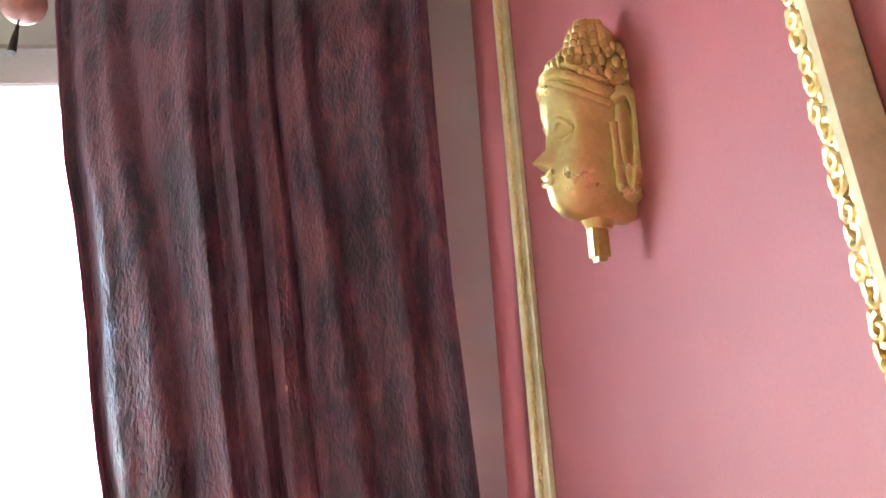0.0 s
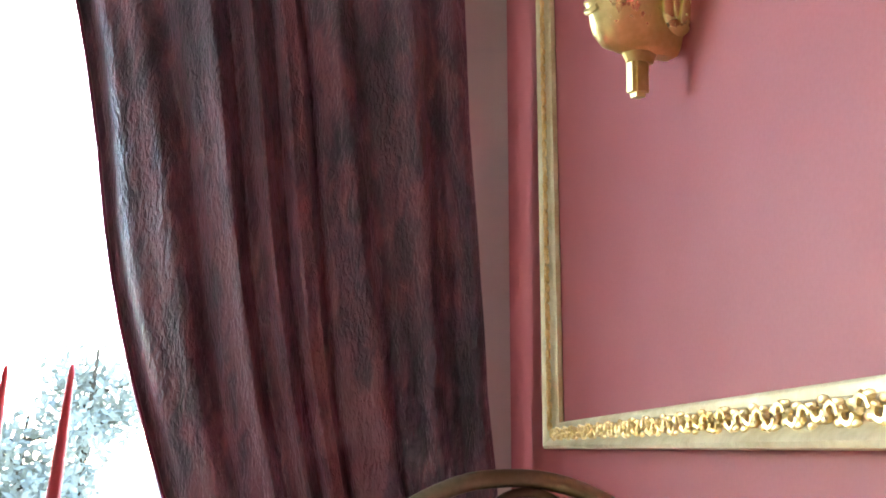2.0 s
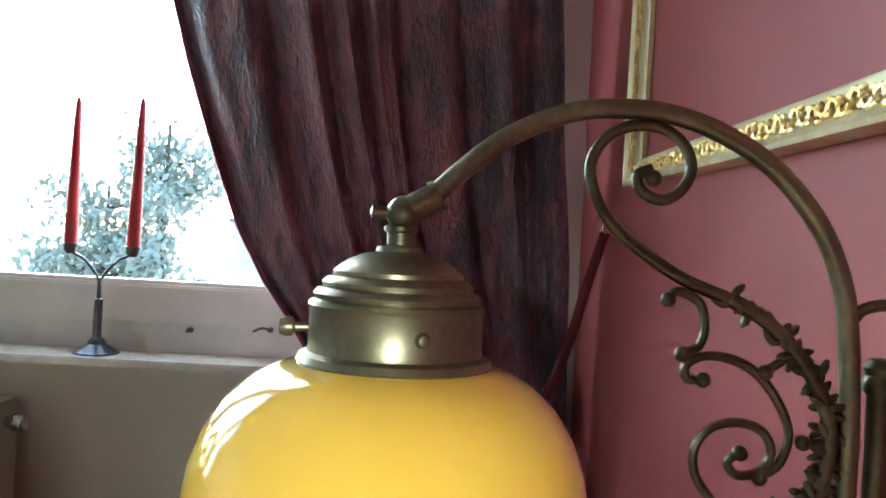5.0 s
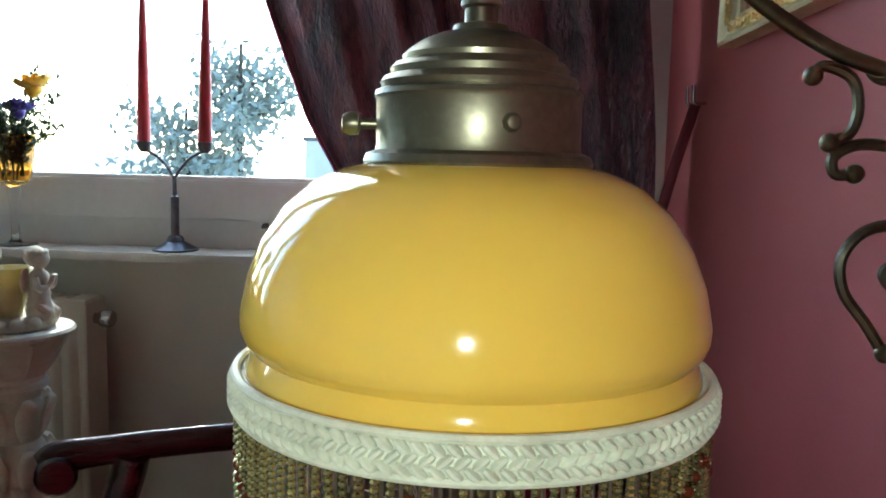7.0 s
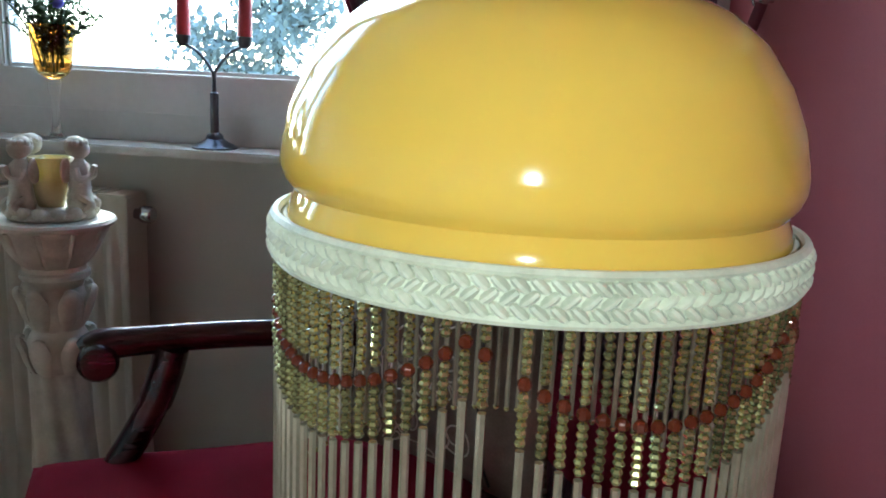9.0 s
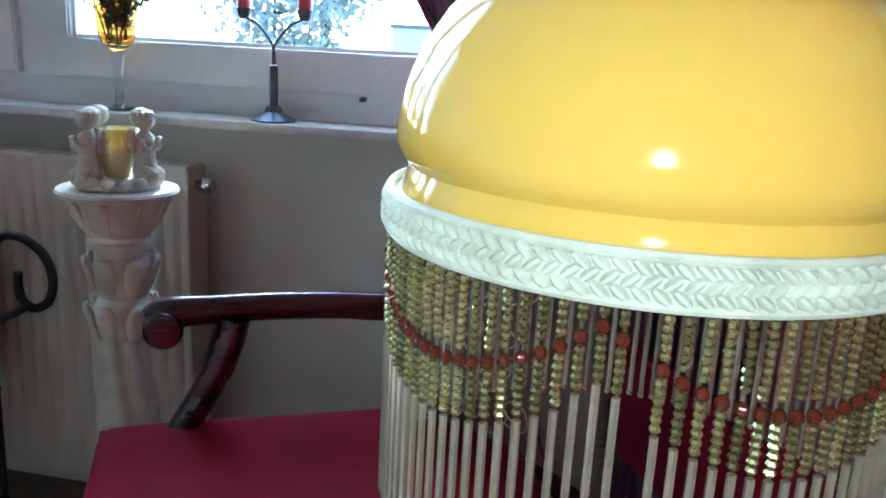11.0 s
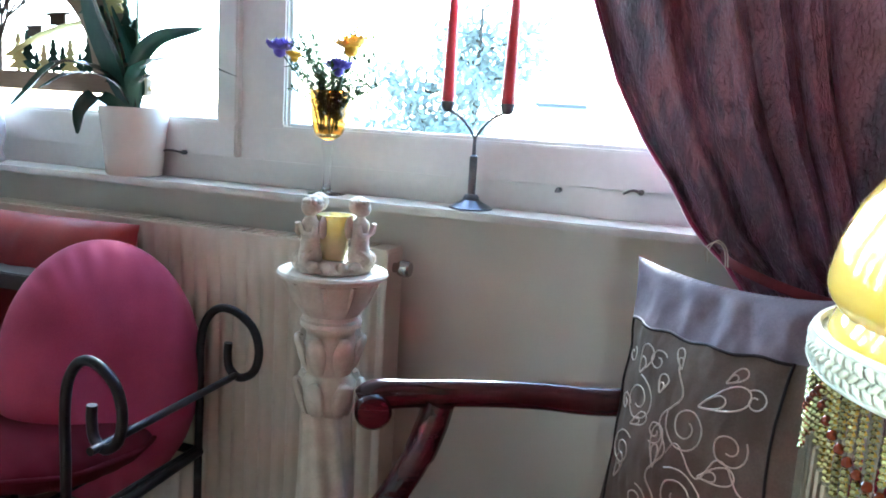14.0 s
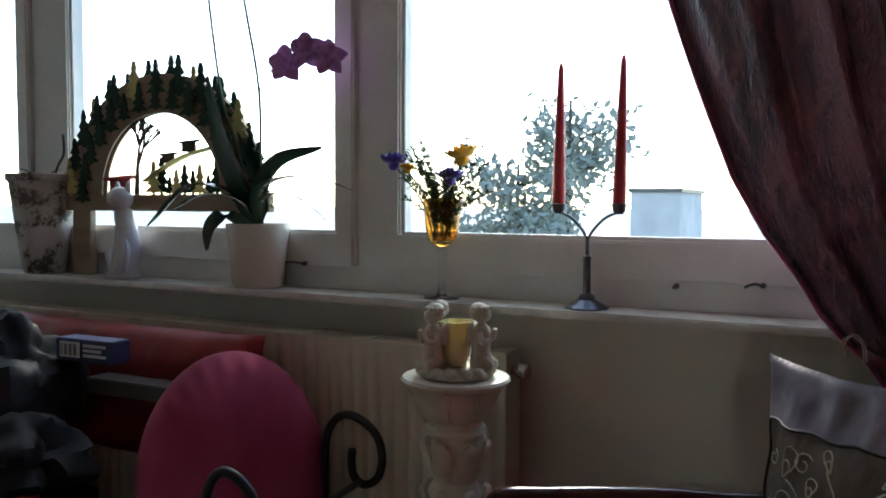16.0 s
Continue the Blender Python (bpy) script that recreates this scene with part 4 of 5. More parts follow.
# ---- armchair with a red seat and a cushion ----
def armchair():
    c = thing("armchair", (-0.753, 1.275, 0.0), "dark mahogany armchair with a red seat cushion", "chair", rz=27)
    # local x runs from the front to the back, local y towards the window
    for y in (0.0, -0.74):
        bm = B()
        pts = spline([(-0.005, y, 0.672), (0.02, y, 0.688), (0.08, y, 0.692), (0.17, y, 0.694), (0.28, y, 0.692), (0.40, y, 0.684), (0.66, y, 0.690)], 6)
        n = len(pts)
        rad = [0.026 + 0.006 * math.exp(-((i - 3) / 4) ** 2) - 0.003 * math.sin(math.pi * i / n) for i in range(n)]
        tube(bm, pts, rad, 16, flat=0.75, up=(0, 1, 0))
        lathe(bm, [(0, -0.028), (0.025, -0.027), (0.0305, -0.020), (0.0305, 0.020), (0.025, 0.027), (0, 0.028)], 24, m=Matrix.Translation((0.008, y, 0.666)) @ pose(0, 0, 0, 90))
        part("armrest", bm, M_WOOD, c, "polished scroll-ended arm")
        bm = B()
        tube(bm, spline([(0.115, y, 0.680), (0.105, y, 0.640), (0.085, y, 0.585), (0.055, y, 0.530), (0.025, y, 0.480), (0.005, y, 0.430)], 6), [0.036] * 12 + [0.032] * 19, 12, flat=0.75)
        part("arm_support", bm, M_WOOD, c)
        bm = B()
        tube(bm, spline([(0.015, y, 0.44), (0.005, y, 0.30), (0.02, y, 0.12), (-0.01, y, 0.0)], 6), [0.026] * 10 + [0.020] * 9, 12)
        part("front_leg", bm, M_WOOD, c)
        bm = B()
        tube(bm, spline([(0.715, y, 0.70), (0.70, y, 0.62), (0.67, y, 0.46), (0.69, y, 0.2), (0.75, y, 0.0)], 6), 0.022, 12)
        part("back_post", bm, M_WOOD, c)
    bm = B()
    box(bm, -0.02, -0.76, 0.385, 0.68, 0.02, 0.435, 0.008)
    part("seat_rail", bm, M_WOOD, c, smooth=False)
    bm = B()
    box(bm, 0.69, -0.72, 0.50, 0.715, -0.02, 0.69, 0.01)
    part("backrest", bm, M_REDCUSH, c, smooth=False)
    # loose seat cushion: flat, soft, dished
    bm = B()
    for s in (1, -1):
        def f(u, v):
            a, b = 2 * u - 1, 2 * v - 1
            fill = max(0.0, (1 - a ** 8) * (1 - b ** 8)) ** 0.4
            w = 0.004 * noise.noise(Vector((a * 3, b * 3, s))) + 0.0025 * noise.noise(Vector((a * 9, b * 5, 4)))
            return Vector((0.233 + a * 0.330, -0.345 + b * 0.38, 0.468 + s * (0.030 * fill + w * fill) + 0.006 * (a * a + b * b) * (s > 0)))
        sheet(bm, f, 36, 36)
    bmesh.ops.remove_doubles(bm, verts=bm.verts, dist=1e-5)
    bmesh.ops.recalc_face_normals(bm, faces=bm.faces)
    cu = part("seat_cushion", bm, M_REDCUSH, c, "red cotton seat pad with corner tassels")
    for sx, sy in ((-0.090, 0.03), (-0.090, -0.72)):
        bm = B()
        lathe(bm, [(0, 0.475), (0.005, 0.474), (0.009, 0.466), (0.006, 0.458), (0.010, 0.445), (0.014, 0.42), (0.016, 0.375), (0.010, 0.372), (0, 0.372)], 14, (sx, sy, 0))
        part("tassel", bm, M_REDCUSH, cu)


armchair()


def throw_pillow():
    ob = new("throw_pillow")
    w, h, d = 0.43, 0.43, 0.14
    ob.matrix_basis = pose(-0.212, 1.330, 0.730, -9, -3, -36)
    tagged(ob, "taupe and lilac satin cushion with silver scroll embroidery on the armchair", "cushion")

    def surf(a, b, lift=0.0, back=False):
        """A point of the stuffed cover; a and b run from -1 to 1 across and up. The corners stand out as ears."""
        fill = max(0.0, (1 - a * a) * (1 - b * b)) ** 0.5
        x = a * w / 2 * (1 - 0.12 * (1 - b * b))
        z = b * h / 2 * (1 - 0.12 * (1 - a * a))
        wr = 0.006 * noise.noise(Vector((x * 14, z * 14, -3))) + 0.003 * noise.noise(Vector((x * 50, z * 9, -1)))
        wr += 0.0016 * noise.noise(Vector((x * 120, z * 40, 2)))
        # creases run in from the seams
        pull = 0.5 + 0.5 * math.sin(a * 17 + 5 * b + 2.0 * noise.noise(Vector((a * 3, b * 3, 5))))
        wr -= 0.013 * pull * math.exp(-((b - 0.80) / 0.20) ** 2)
        pull = 0.5 + 0.5 * math.sin(b * 15 + 4 * a)
        wr -= 0.005 * pull * math.exp(-((abs(a) - 0.85) / 0.15) ** 2)
        y = fill * d / 2 + wr * min(1.0, 2 * fill) + lift
        return Vector((x, y if back else -y, z))

    x0, x1, y0, y1 = -0.90, 0.60, -0.90, 0.56
    for name, m, inside in (("cover", M_LILAC, False), ("front_panel", M_TAUPE, True)):
        bm = B()
        if inside:
            sheet(bm, lambda u, v: surf(x0 + (x1 - x0) * u, y0 + (y1 - y0) * v, 0.0015), 64, 64)
        else:
            sheet(bm, lambda u, v: surf(2 * u - 1, 2 * v - 1), 72, 72)
            sheet(bm, lambda u, v: surf(1 - 2 * u, 2 * v - 1, 0.0, True), 36, 36)
            for f in bm.faces:
                c = f.calc_center_median()
                f.material_index = 0 if c.z > y1 * h / 2 * (1 - 0.12 * (1 - (2 * c.x / w) ** 2)) and c.y < 0 else 1
            bmesh.ops.remove_doubles(bm, verts=bm.verts, dist=1e-5)
        part(name, bm, m if inside else [M_LILAC, M_TAUPE], ob)
    bm = B()
    tube(bm, [surf(x0 + (x1 - x0) * i / 30, y1 + 0.012 * math.sin(i * 0.8), 0.003) for i in range(31)], 0.0024, 8)
    for e in (x0, x1):
        tube(bm, [surf(e, y1 + (y0 - y1) * i / 30, 0.003) for i in range(31)], 0.0020, 8)
    part("piping", bm, M_PIPING, ob)

    def stitch(bm, line, r=0.0013):
        tube(bm, [surf(max(x0 + 0.02, min(x1 - 0.02, a)), max(y0 + 0.02, min(y1 - 0.03, b)), 0.002) for a, b in line], r, 5)

    def drop(bm, ca, cb, turn, length, width):
        """A leaf or teardrop outline with a curl inside."""
        c, q = math.cos(math.radians(turn)), math.sin(math.radians(turn))
        for k in (1.0, 0.55):
            line = []
            for i in range(33):
                g = 2 * math.pi * i / 32
                u, v = length * k * (0.5 - 0.5 * math.cos(g)), width * k * math.sin(g) * (0.6 - 0.4 * math.cos(g))
                line.append((ca + u * c - v * q, cb + u * q + v * c))
            stitch(bm, line)

    def curl(bm, ca, cb, r, start, turns, hand):
        n = int(20 * turns)
        stitch(bm, [(ca + r * (1 - 0.75 * i / n) * math.cos(math.radians(start) + hand * 2 * math.pi * turns * i / n), cb + r * (1 - 0.75 * i / n) * math.sin(math.radians(start) + hand * 2 * math.pi * turns * i / n)) for i in range(n + 1)])

    motifs = [
        [("drop", -0.66, 0.20, 60, 0.26, 0.11), ("curl", -0.62, 0.00, 0.19, 90, 1.6, -1), ("curl", -0.80, -0.06, 0.08, 0, 1.3, 1), ("curl", -0.84, 0.30, 0.07, 60, 1.0, -1)],
        [("drop", -0.36, 0.12, 75, 0.15, 0.07), ("curl", -0.05, -0.06, 0.20, 160, 1.7, 1), ("drop", 0.02, 0.12, 25, 0.42, 0.12), ("curl", 0.32, -0.10, 0.15, 30, 1.4, -1)],
        [("drop", -0.34, -0.46, 85, 0.34, 0.10), ("curl", -0.08, -0.62, 0.24, 120, 1.9, -1), ("drop", 0.10, -0.38, 20, 0.30, 0.09), ("curl", 0.40, -0.62, 0.15, 200, 1.4, 1)],
        [("drop", -0.20, 0.34, 110, 0.16, 0.05), ("curl", -0.44, 0.34, 0.09, 30, 1.2, 1), ("drop", 0.20, 0.34, 40, 0.18, 0.06), ("curl", 0.44, 0.26, 0.09, 140, 1.2, -1)],
        [("drop", -0.66, -0.20, 30, 0.20, 0.07), ("curl", -0.36, -0.18, 0.10, 240, 1.4, 1), ("drop", 0.22, -0.80, 65, 0.22, 0.07), ("curl", 0.10, -0.86, 0.09, 10, 1.1, -1)],
        [("curl", -0.74, -0.42, 0.16, 45, 1.5, 1), ("drop", -0.80, -0.66, 70, 0.22, 0.08), ("curl", -0.50, -0.76, 0.12, 90, 1.4, -1), ("drop", -0.30, -0.86, 40, 0.22, 0.07)],
    ]
    for group in motifs:
        for kind, *v in group:
            bm = B()
            (drop if kind == "drop" else curl)(bm, *v)
            part("embroidery", bm, M_THREAD, ob)
    # winding stem that joins the motifs
    bm = B()
    stitch(bm, [(-0.40 + 0.07 * math.sin(i * 0.42) + 0.006 * i, -0.86 + 0.030 * i) for i in range(42)], 0.0015)
    stitch(bm, [(-0.20 + 0.018 * i, -0.30 + 0.10 * math.sin(i * 0.3)) for i in range(40)], 0.0013)
    part("stem_stitching", bm, M_THREAD, ob)


throw_pillow()


# ---- pedestal column with its candle holder ----
def pedestal():
    c = thing("pedestal", (-0.905, 1.42, 0), "antique white plaster pedestal column", "pedestal")
    bm = B()
    lathe(bm, [(0, 0.853), (0.098, 0.853), (0.101, 0.848), (0.098, 0.842), (0.088, 0.838), (0.082, 0.828), (0.077, 0.812), (0.069, 0.795), (0.058, 0.780), (0.050, 0.772), (0.050, 0.764), (0.056, 0.760), (0.056, 0.752), (0.046, 0.744), (0.044, 0.735), (0, 0.735)], 48)
    part("capital", bm, M_PLASTER, c)
    for k in range(10):
        a = 2 * math.pi * k / 10
        bm = B()
        tube(bm, spline([(0.046 * math.cos(a), 0.046 * math.sin(a), 0.775), (0.060 * math.cos(a), 0.060 * math.sin(a), 0.790), (0.078 * math.cos(a), 0.078 * math.sin(a), 0.822), (0.086 * math.cos(a), 0.086 * math.sin(a), 0.838)], 5), 0.006, 8)
        part("capital_rib", bm, M_PLASTER, c)
    bm = B()
    lathe(bm, [(0, 0.74), (0.043, 0.738), (0.046, 0.72), (0.052, 0.70), (0.046, 0.675), (0.040, 0.66), (0.050, 0.64), (0.053, 0.62), (0.046, 0.598), (0.040, 0.585), (0, 0.583)], 36)
    for z, r, n in ((0.705, 0.050, 7), (0.622, 0.051, 7)):
        for k in range(n):
            a = 2 * math.pi * (k + 0.3) / n
            rib = spline([(q * math.cos(a), q * math.sin(a), z + e) for q, e in ((r - 0.010, -0.040), (r - 0.001, -0.018), (r + 0.004, 0.004), (r + 0.011, 0.022), (r + 0.009, 0.030), (r + 0.003, 0.027))], 4)
            tube(bm, rib, [0.008 + 0.011 * math.sin(math.pi * min(1.0, i / 16)) for i in range(len(rib))], 10, flat=0.42, up=(math.cos(a), math.sin(a), 0))
    part("leafy_collar", bm, M_PLASTER, c, "moulded leaves round the neck")["kind"] = "stuff"
    bm = B()
    n = 48

    def f(u, v):
        a = 2 * math.pi * u
        z = 0.585 - 0.50 * v
        r = 0.044 + 0.006 * v + 0.004 * math.cos(a * 8) + 0.006 * math.sin(math.pi * v)
        return Vector((r * math.cos(a + 1.2 * v), r * math.sin(a + 1.2 * v), z))
    sheet(bm, f, 64, 20, closed=True)
    part("shaft", bm, M_PLASTER, c, "fluted shaft")
    bm = B()
    lathe(bm, [(0, 0.0), (0.105, 0.0), (0.105, 0.03), (0.095, 0.038), (0.085, 0.05), (0.07, 0.07), (0.058, 0.09), (0, 0.09)], 40)
    part("foot", bm, M_PLASTER, c)


pedestal()


def angel_holder():
    bm = B()
    z0 = 0.8535
    lathe(bm, [(0, 0), (0.066, 0), (0.071, 0.005), (0.069, 0.012), (0.060, 0.017), (0.030, 0.018), (0, 0.018)], 36, (-0.905, 1.42, z0))
    for k in range(15):
        a = 2 * math.pi * k / 15
        ball(bm, (-0.905 + 0.063 * math.cos(a), 1.42 + 0.063 * math.sin(a), z0 + 0.013), 0.0125, 9, 7, (1, 1, 0.85))
    for a in (math.radians(238), math.radians(12), math.radians(162)):
        x, y = -0.905 + 0.048 * math.cos(a), 1.42 + 0.048 * math.sin(a)
        m = Matrix.Translation((x, y, z0 + 0.014)) @ pose(0, 0, 0, 0, 0, math.degrees(a))
        lathe(bm, [(0, 0), (0.021, 0.0), (0.022, 0.014), (0.017, 0.032), (0.0165, 0.050), (0.018, 0.064), (0.015, 0.076), (0.008, 0.083), (0.0068, 0.088), (0, 0.088)], 18, m=m)
        ball(bm, m @ Vector((0.001, 0, 0.101)), 0.0165, 14, 10)
        ball(bm, m @ Vector((-0.005, 0, 0.105)), 0.0178, 12, 8)
        for k in range(10):
            b = 2 * math.pi * k / 10
            ball(bm, m @ Vector((-0.003 + 0.0135 * math.cos(b), 0.0135 * math.sin(b), 0.111)), 0.0062, 7, 5)
        for s in (-1, 1):
            tube(bm, spline([m @ Vector((0.0, s * 0.017, 0.070)), m @ Vector((0.008, s * 0.022, 0.054)), m @ Vector((0.020, s * 0.010, 0.058)), m @ Vector((0.024, s * 0.003, 0.074))], 5), [0.0062] * 8 + [0.0048] * 8, 8)
            ball(bm, m @ Vector((-0.017, s * 0.014, 0.066)), 0.017, 10, 8, (0.35, 0.9, 1.25))
            tube(bm, spline([m @ Vector((0.002, s * 0.012, 0.022)), m @ Vector((0.020, s * 0.014, 0.010)), m @ Vector((0.012, s * 0.018, 0.002))], 4), 0.009, 8)
    tagged(part("angel_candle_holder", bm, M_STONEW), "pale stone candle holder of three small praying angel figures", "candle holder")
    bm = B()
    zc = z0 + 0.0185
    lathe(bm, [(0, 0), (0.020, 0), (0.024, 0.02), (0.028, 0.05), (0.033, 0.082), (0.0305, 0.082), (0.0255, 0.05), (0.021, 0.022), (0.017, 0.005), (0, 0.005)], 32, (-0.905, 1.42, zc))
    v = part("votive_glass", bm, M_YELLOWGLASS)
    tagged(v, "yellow votive glass among the angel figures", "glass")


angel_holder()


# ---- wrought iron chair with rose cushions ----
def iron_chair():
    c = thing("iron_chair", (-1.45, 1.35, 0), "black wrought iron chair with curled arm ends", "chair")
    inv = c.matrix_basis.inverted()
    far, near = (-1.235, 1.57), (-1.205, 1.15)
    ends = []
    for name, (x, y), k in (("arm_post", far, 1.0), ("arm_post", near, 0.82)):
        bm = B()
        px = x - 0.075 * k
        pts = [(px - 0.005, y, 0.0), (px - 0.004, y, 0.3), (px, y, 0.50), (px, y, 0.60), (px + 0.012 * k, y, 0.662), (px + 0.045 * k, y, 0.698), (px + 0.090 * k, y, 0.698), (px + 0.135 * k, y, 0.668), (px + 0.152 * k, y, 0.620), (px + 0.140 * k, y, 0.572), (px + 0.105 * k, y, 0.552), (px + 0.078 * k, y, 0.568), (px + 0.072 * k, y, 0.600), (px + 0.074 * k, y, 0.626)]
        tube(bm, spline(pts, 6), 0.0095, 10)
        part(name, bm, M_IRON, c, "bar with a curled top", at=inv)
        ends.append(Vector((px + 0.095 * k, y, 0.556)))
    bm = B()
    tube(bm, [ends[0], ends[1] + (ends[1] - ends[0]) * 0.06], 0.008, 10)
    part("arm_bar", bm, M_IRON, c, at=inv)
    for x in (-1.88,):
        for y in (1.57, 1.15):
            bm = B()
            tube(bm, [(x, y, 0), (x, y, 0.66)], 0.0095, 10)
            part("arm_post", bm, M_IRON, c, at=inv)
    bm = B()
    for a, b in (((-1.31, 1.57, 0.36), (-1.88, 1.57, 0.36)), ((-1.27, 1.15, 0.36), (-1.88, 1.15, 0.36)), ((-1.31, 1.57, 0.36), (-1.27, 1.15, 0.36)), ((-1.88, 1.57, 0.36), (-1.88, 1.15, 0.36))):
        tube(bm, [a, b], 0.011, 10)
    for k in range(6):
        tube(bm, [(-1.32 - 0.1 * k, 1.57, 0.365), (-1.30 - 0.1 * k, 1.15, 0.365)], 0.006, 8)
    part("seat_frame", bm, M_IRON, c, at=inv)


iron_chair()


def round_cushion(name, place, r, d, rot, label, material, seam=True, tall=1.0):
    bm = B()
    n, m = 192, 32

    def f(u, v):
        a = 2 * math.pi * u
        p = math.pi * v
        ra = r * math.sin(p) ** 0.55
        gather = 0.0055 * math.sin(a * 24 + 2 * math.sin(a * 3)) * math.exp(-((abs(v - 0.5) - 0.13) / 0.10) ** 2) * (0.6 + 0.4 * math.sin(a * 2.0 - 1.2))
        hh = -d / 2 * math.cos(p) + (gather if v > 0.5 else -gather)
        # button in the middle of each face
        dimple = 0.022 * math.exp(-(ra / 0.035) ** 2) * (1 if hh > 0 else -1)
        w = 0.006 * noise.noise(Vector((ra * math.cos(a) * 9, ra * math.sin(a) * 9, hh * 9)))
        return Vector((ra * math.cos(a), hh - dimple + w, ra * math.sin(a)))
    sheet(bm, f, n, m, closed=True)
    bmesh.ops.remove_doubles(bm, verts=bm.verts, dist=1e-5)
    ob = part(name, bm, material)
    ob.matrix_basis = pose(*place, *rot) @ Matrix.Diagonal((1 / tall ** 0.7, 1, tall, 1))
    tagged(ob, label, "cushion")
    if seam:
        bm = B()
        tube(bm, [((r + 0.002) * math.cos(a), 0.002 * math.sin(a * 9), (r + 0.002) * math.sin(a)) for a in np.linspace(0, 2 * math.pi, 61)], 0.006, 8)
        part("piped_seam", bm, material, ob)
    return ob


round_cushion("back_cushion", (-1.478, 1.46, 0.555), 0.235, 0.22, (-8, 0, 50), "rose pink buttoned oval cushion on the iron chair", M_PINKCUSH, False, 1.2)
# the seat pad's dark colour stands in for the shade it sits in
round_cushion("seat_cushion", (-1.56, 1.36, 0.430), 0.24, 0.12, (90, 0, 0), "red round seat pad on the iron chair, darkened for shade", M_SHADEDRED)

# red satin pillow behind, bag, boxes and clothes heaped on the sofa
bm = B()
pillow(bm, 0.95, 0.34, 0.16, 36, 0.06, wrinkle=0.012, seed=3)
rp = part("satin_pillow", bm, M_REDSATIN)
rp.matrix_basis = pose(-1.98, 1.585, 0.685, -6, 0, 0)
tagged(rp, "brick red satin pillow leaning on the radiator", "cushion")
sofa = thing("sofa", (-2.35, 1.25, 0), "dark upholstered sofa heaped with bags and clothes", "sofa")
bm = B()
box(bm, -0.62, -0.55, 0.0, 0.28, 0.36, 0.42, 0.04)
part("base", bm, M_BLACK, sofa)
bm = B()
box(bm, -0.60, -0.53, 0.42, 0.26, 0.34, 0.52, 0.04)
part("seat_pad", bm, M_BLACK, sofa)


def heap(name, place, size, material, label, category, seed, rough=0.35, rz=0):
    bm = B()
    ball(bm, (0, 0, 0), 1, 36, 22)
    for v in bm.verts:
        q = v.co.copy()
        k = 1 + rough * noise.noise(q * 1.7 + Vector((seed, 0, 0))) + rough * 0.5 * noise.noise(q * 4.5 + Vector((0, seed, 0)))
        v.co = Vector((q.x * size[0] * k, q.y * size[1] * k, max(-0.85, q.z) * size[2] * k))
    ob = part(name, bm, material)
    ob.matrix_basis = pose(*place, 0, 0, rz)
    return tagged(ob, label, category)


heap("black_bag", (-2.12, 1.33, 0.69), (0.20, 0.16, 0.175), M_BLACK, "slumped black nylon bag on the sofa", "bag", 1)
heap("dark_jacket", (-1.93, 1.22, 0.60), (0.20, 0.15, 0.10), M_BLACK, "crumpled black jacket on the sofa", "jacket", 5)
heap("blue_cloth", (-2.02, 1.13, 0.665), (0.14, 0.10, 0.060), M_BLUECLOTH, "crumpled pale blue cloth on the heap", "cloth", 9, 0.5)
heap("red_cloth", (-1.83, 1.12, 0.50), (0.13, 0.10, 0.065), M_REDCLOTH, "bright orange red cloth on the sofa edge", "cloth", 12, 0.5)
bx = thing("flat_carton", (-1.74, 1.49, 0.720), "long grey flat carton lying across the heap", "box", rz=2)
bm = B()
box(bm, -0.20, -0.045, -0.019, 0.14, 0.03, 0.019, 0.003)
part("carton_body", bm, M_GREY, bx, smooth=False)
bm = B()
box(bm, 0.07, -0.0475, -0.016, 0.135, -0.0452, 0.016)
part("end_label", bm, M_LABEL, bx, smooth=False)
nb = thing("labelled_box", (-1.90, 1.43, 0.815), "small navy box with a barcode label", "box", rz=3)
nb.scale = (1.28, 1.0, 0.85)
bm = B()
box(bm, -0.07, -0.03, -0.035, 0.075, 0.03, 0.03, 0.003)
part("box_body", bm, M_NAVY, nb, smooth=False)
bm = B()
box(bm, -0.055, -0.0325, -0.022, -0.005, -0.0302, 0.022)
lab = part("barcode_label", bm, M_LABEL, nb, "white barcode label", smooth=False)
bm = B()
for k in range(11):
    if k % 3 != 1:
        box(bm, -0.050 + 0.004 * k, -0.0336, -0.016, -0.0482 + 0.004 * k, -0.0327, 0.016)
part("bars", bm, M_BLACK, lab, smooth=False)
for k in range(3):
    bm = B()
    box(bm, 0.005, -0.0325, -0.018 + 0.014 * k, 0.062 - 0.012 * (k % 2), -0.0302, -0.010 + 0.014 * k)
    part("print_bar", bm, M_LABEL, nb, smooth=False)


# ---- on the window sill ----
SILL = 0.9485


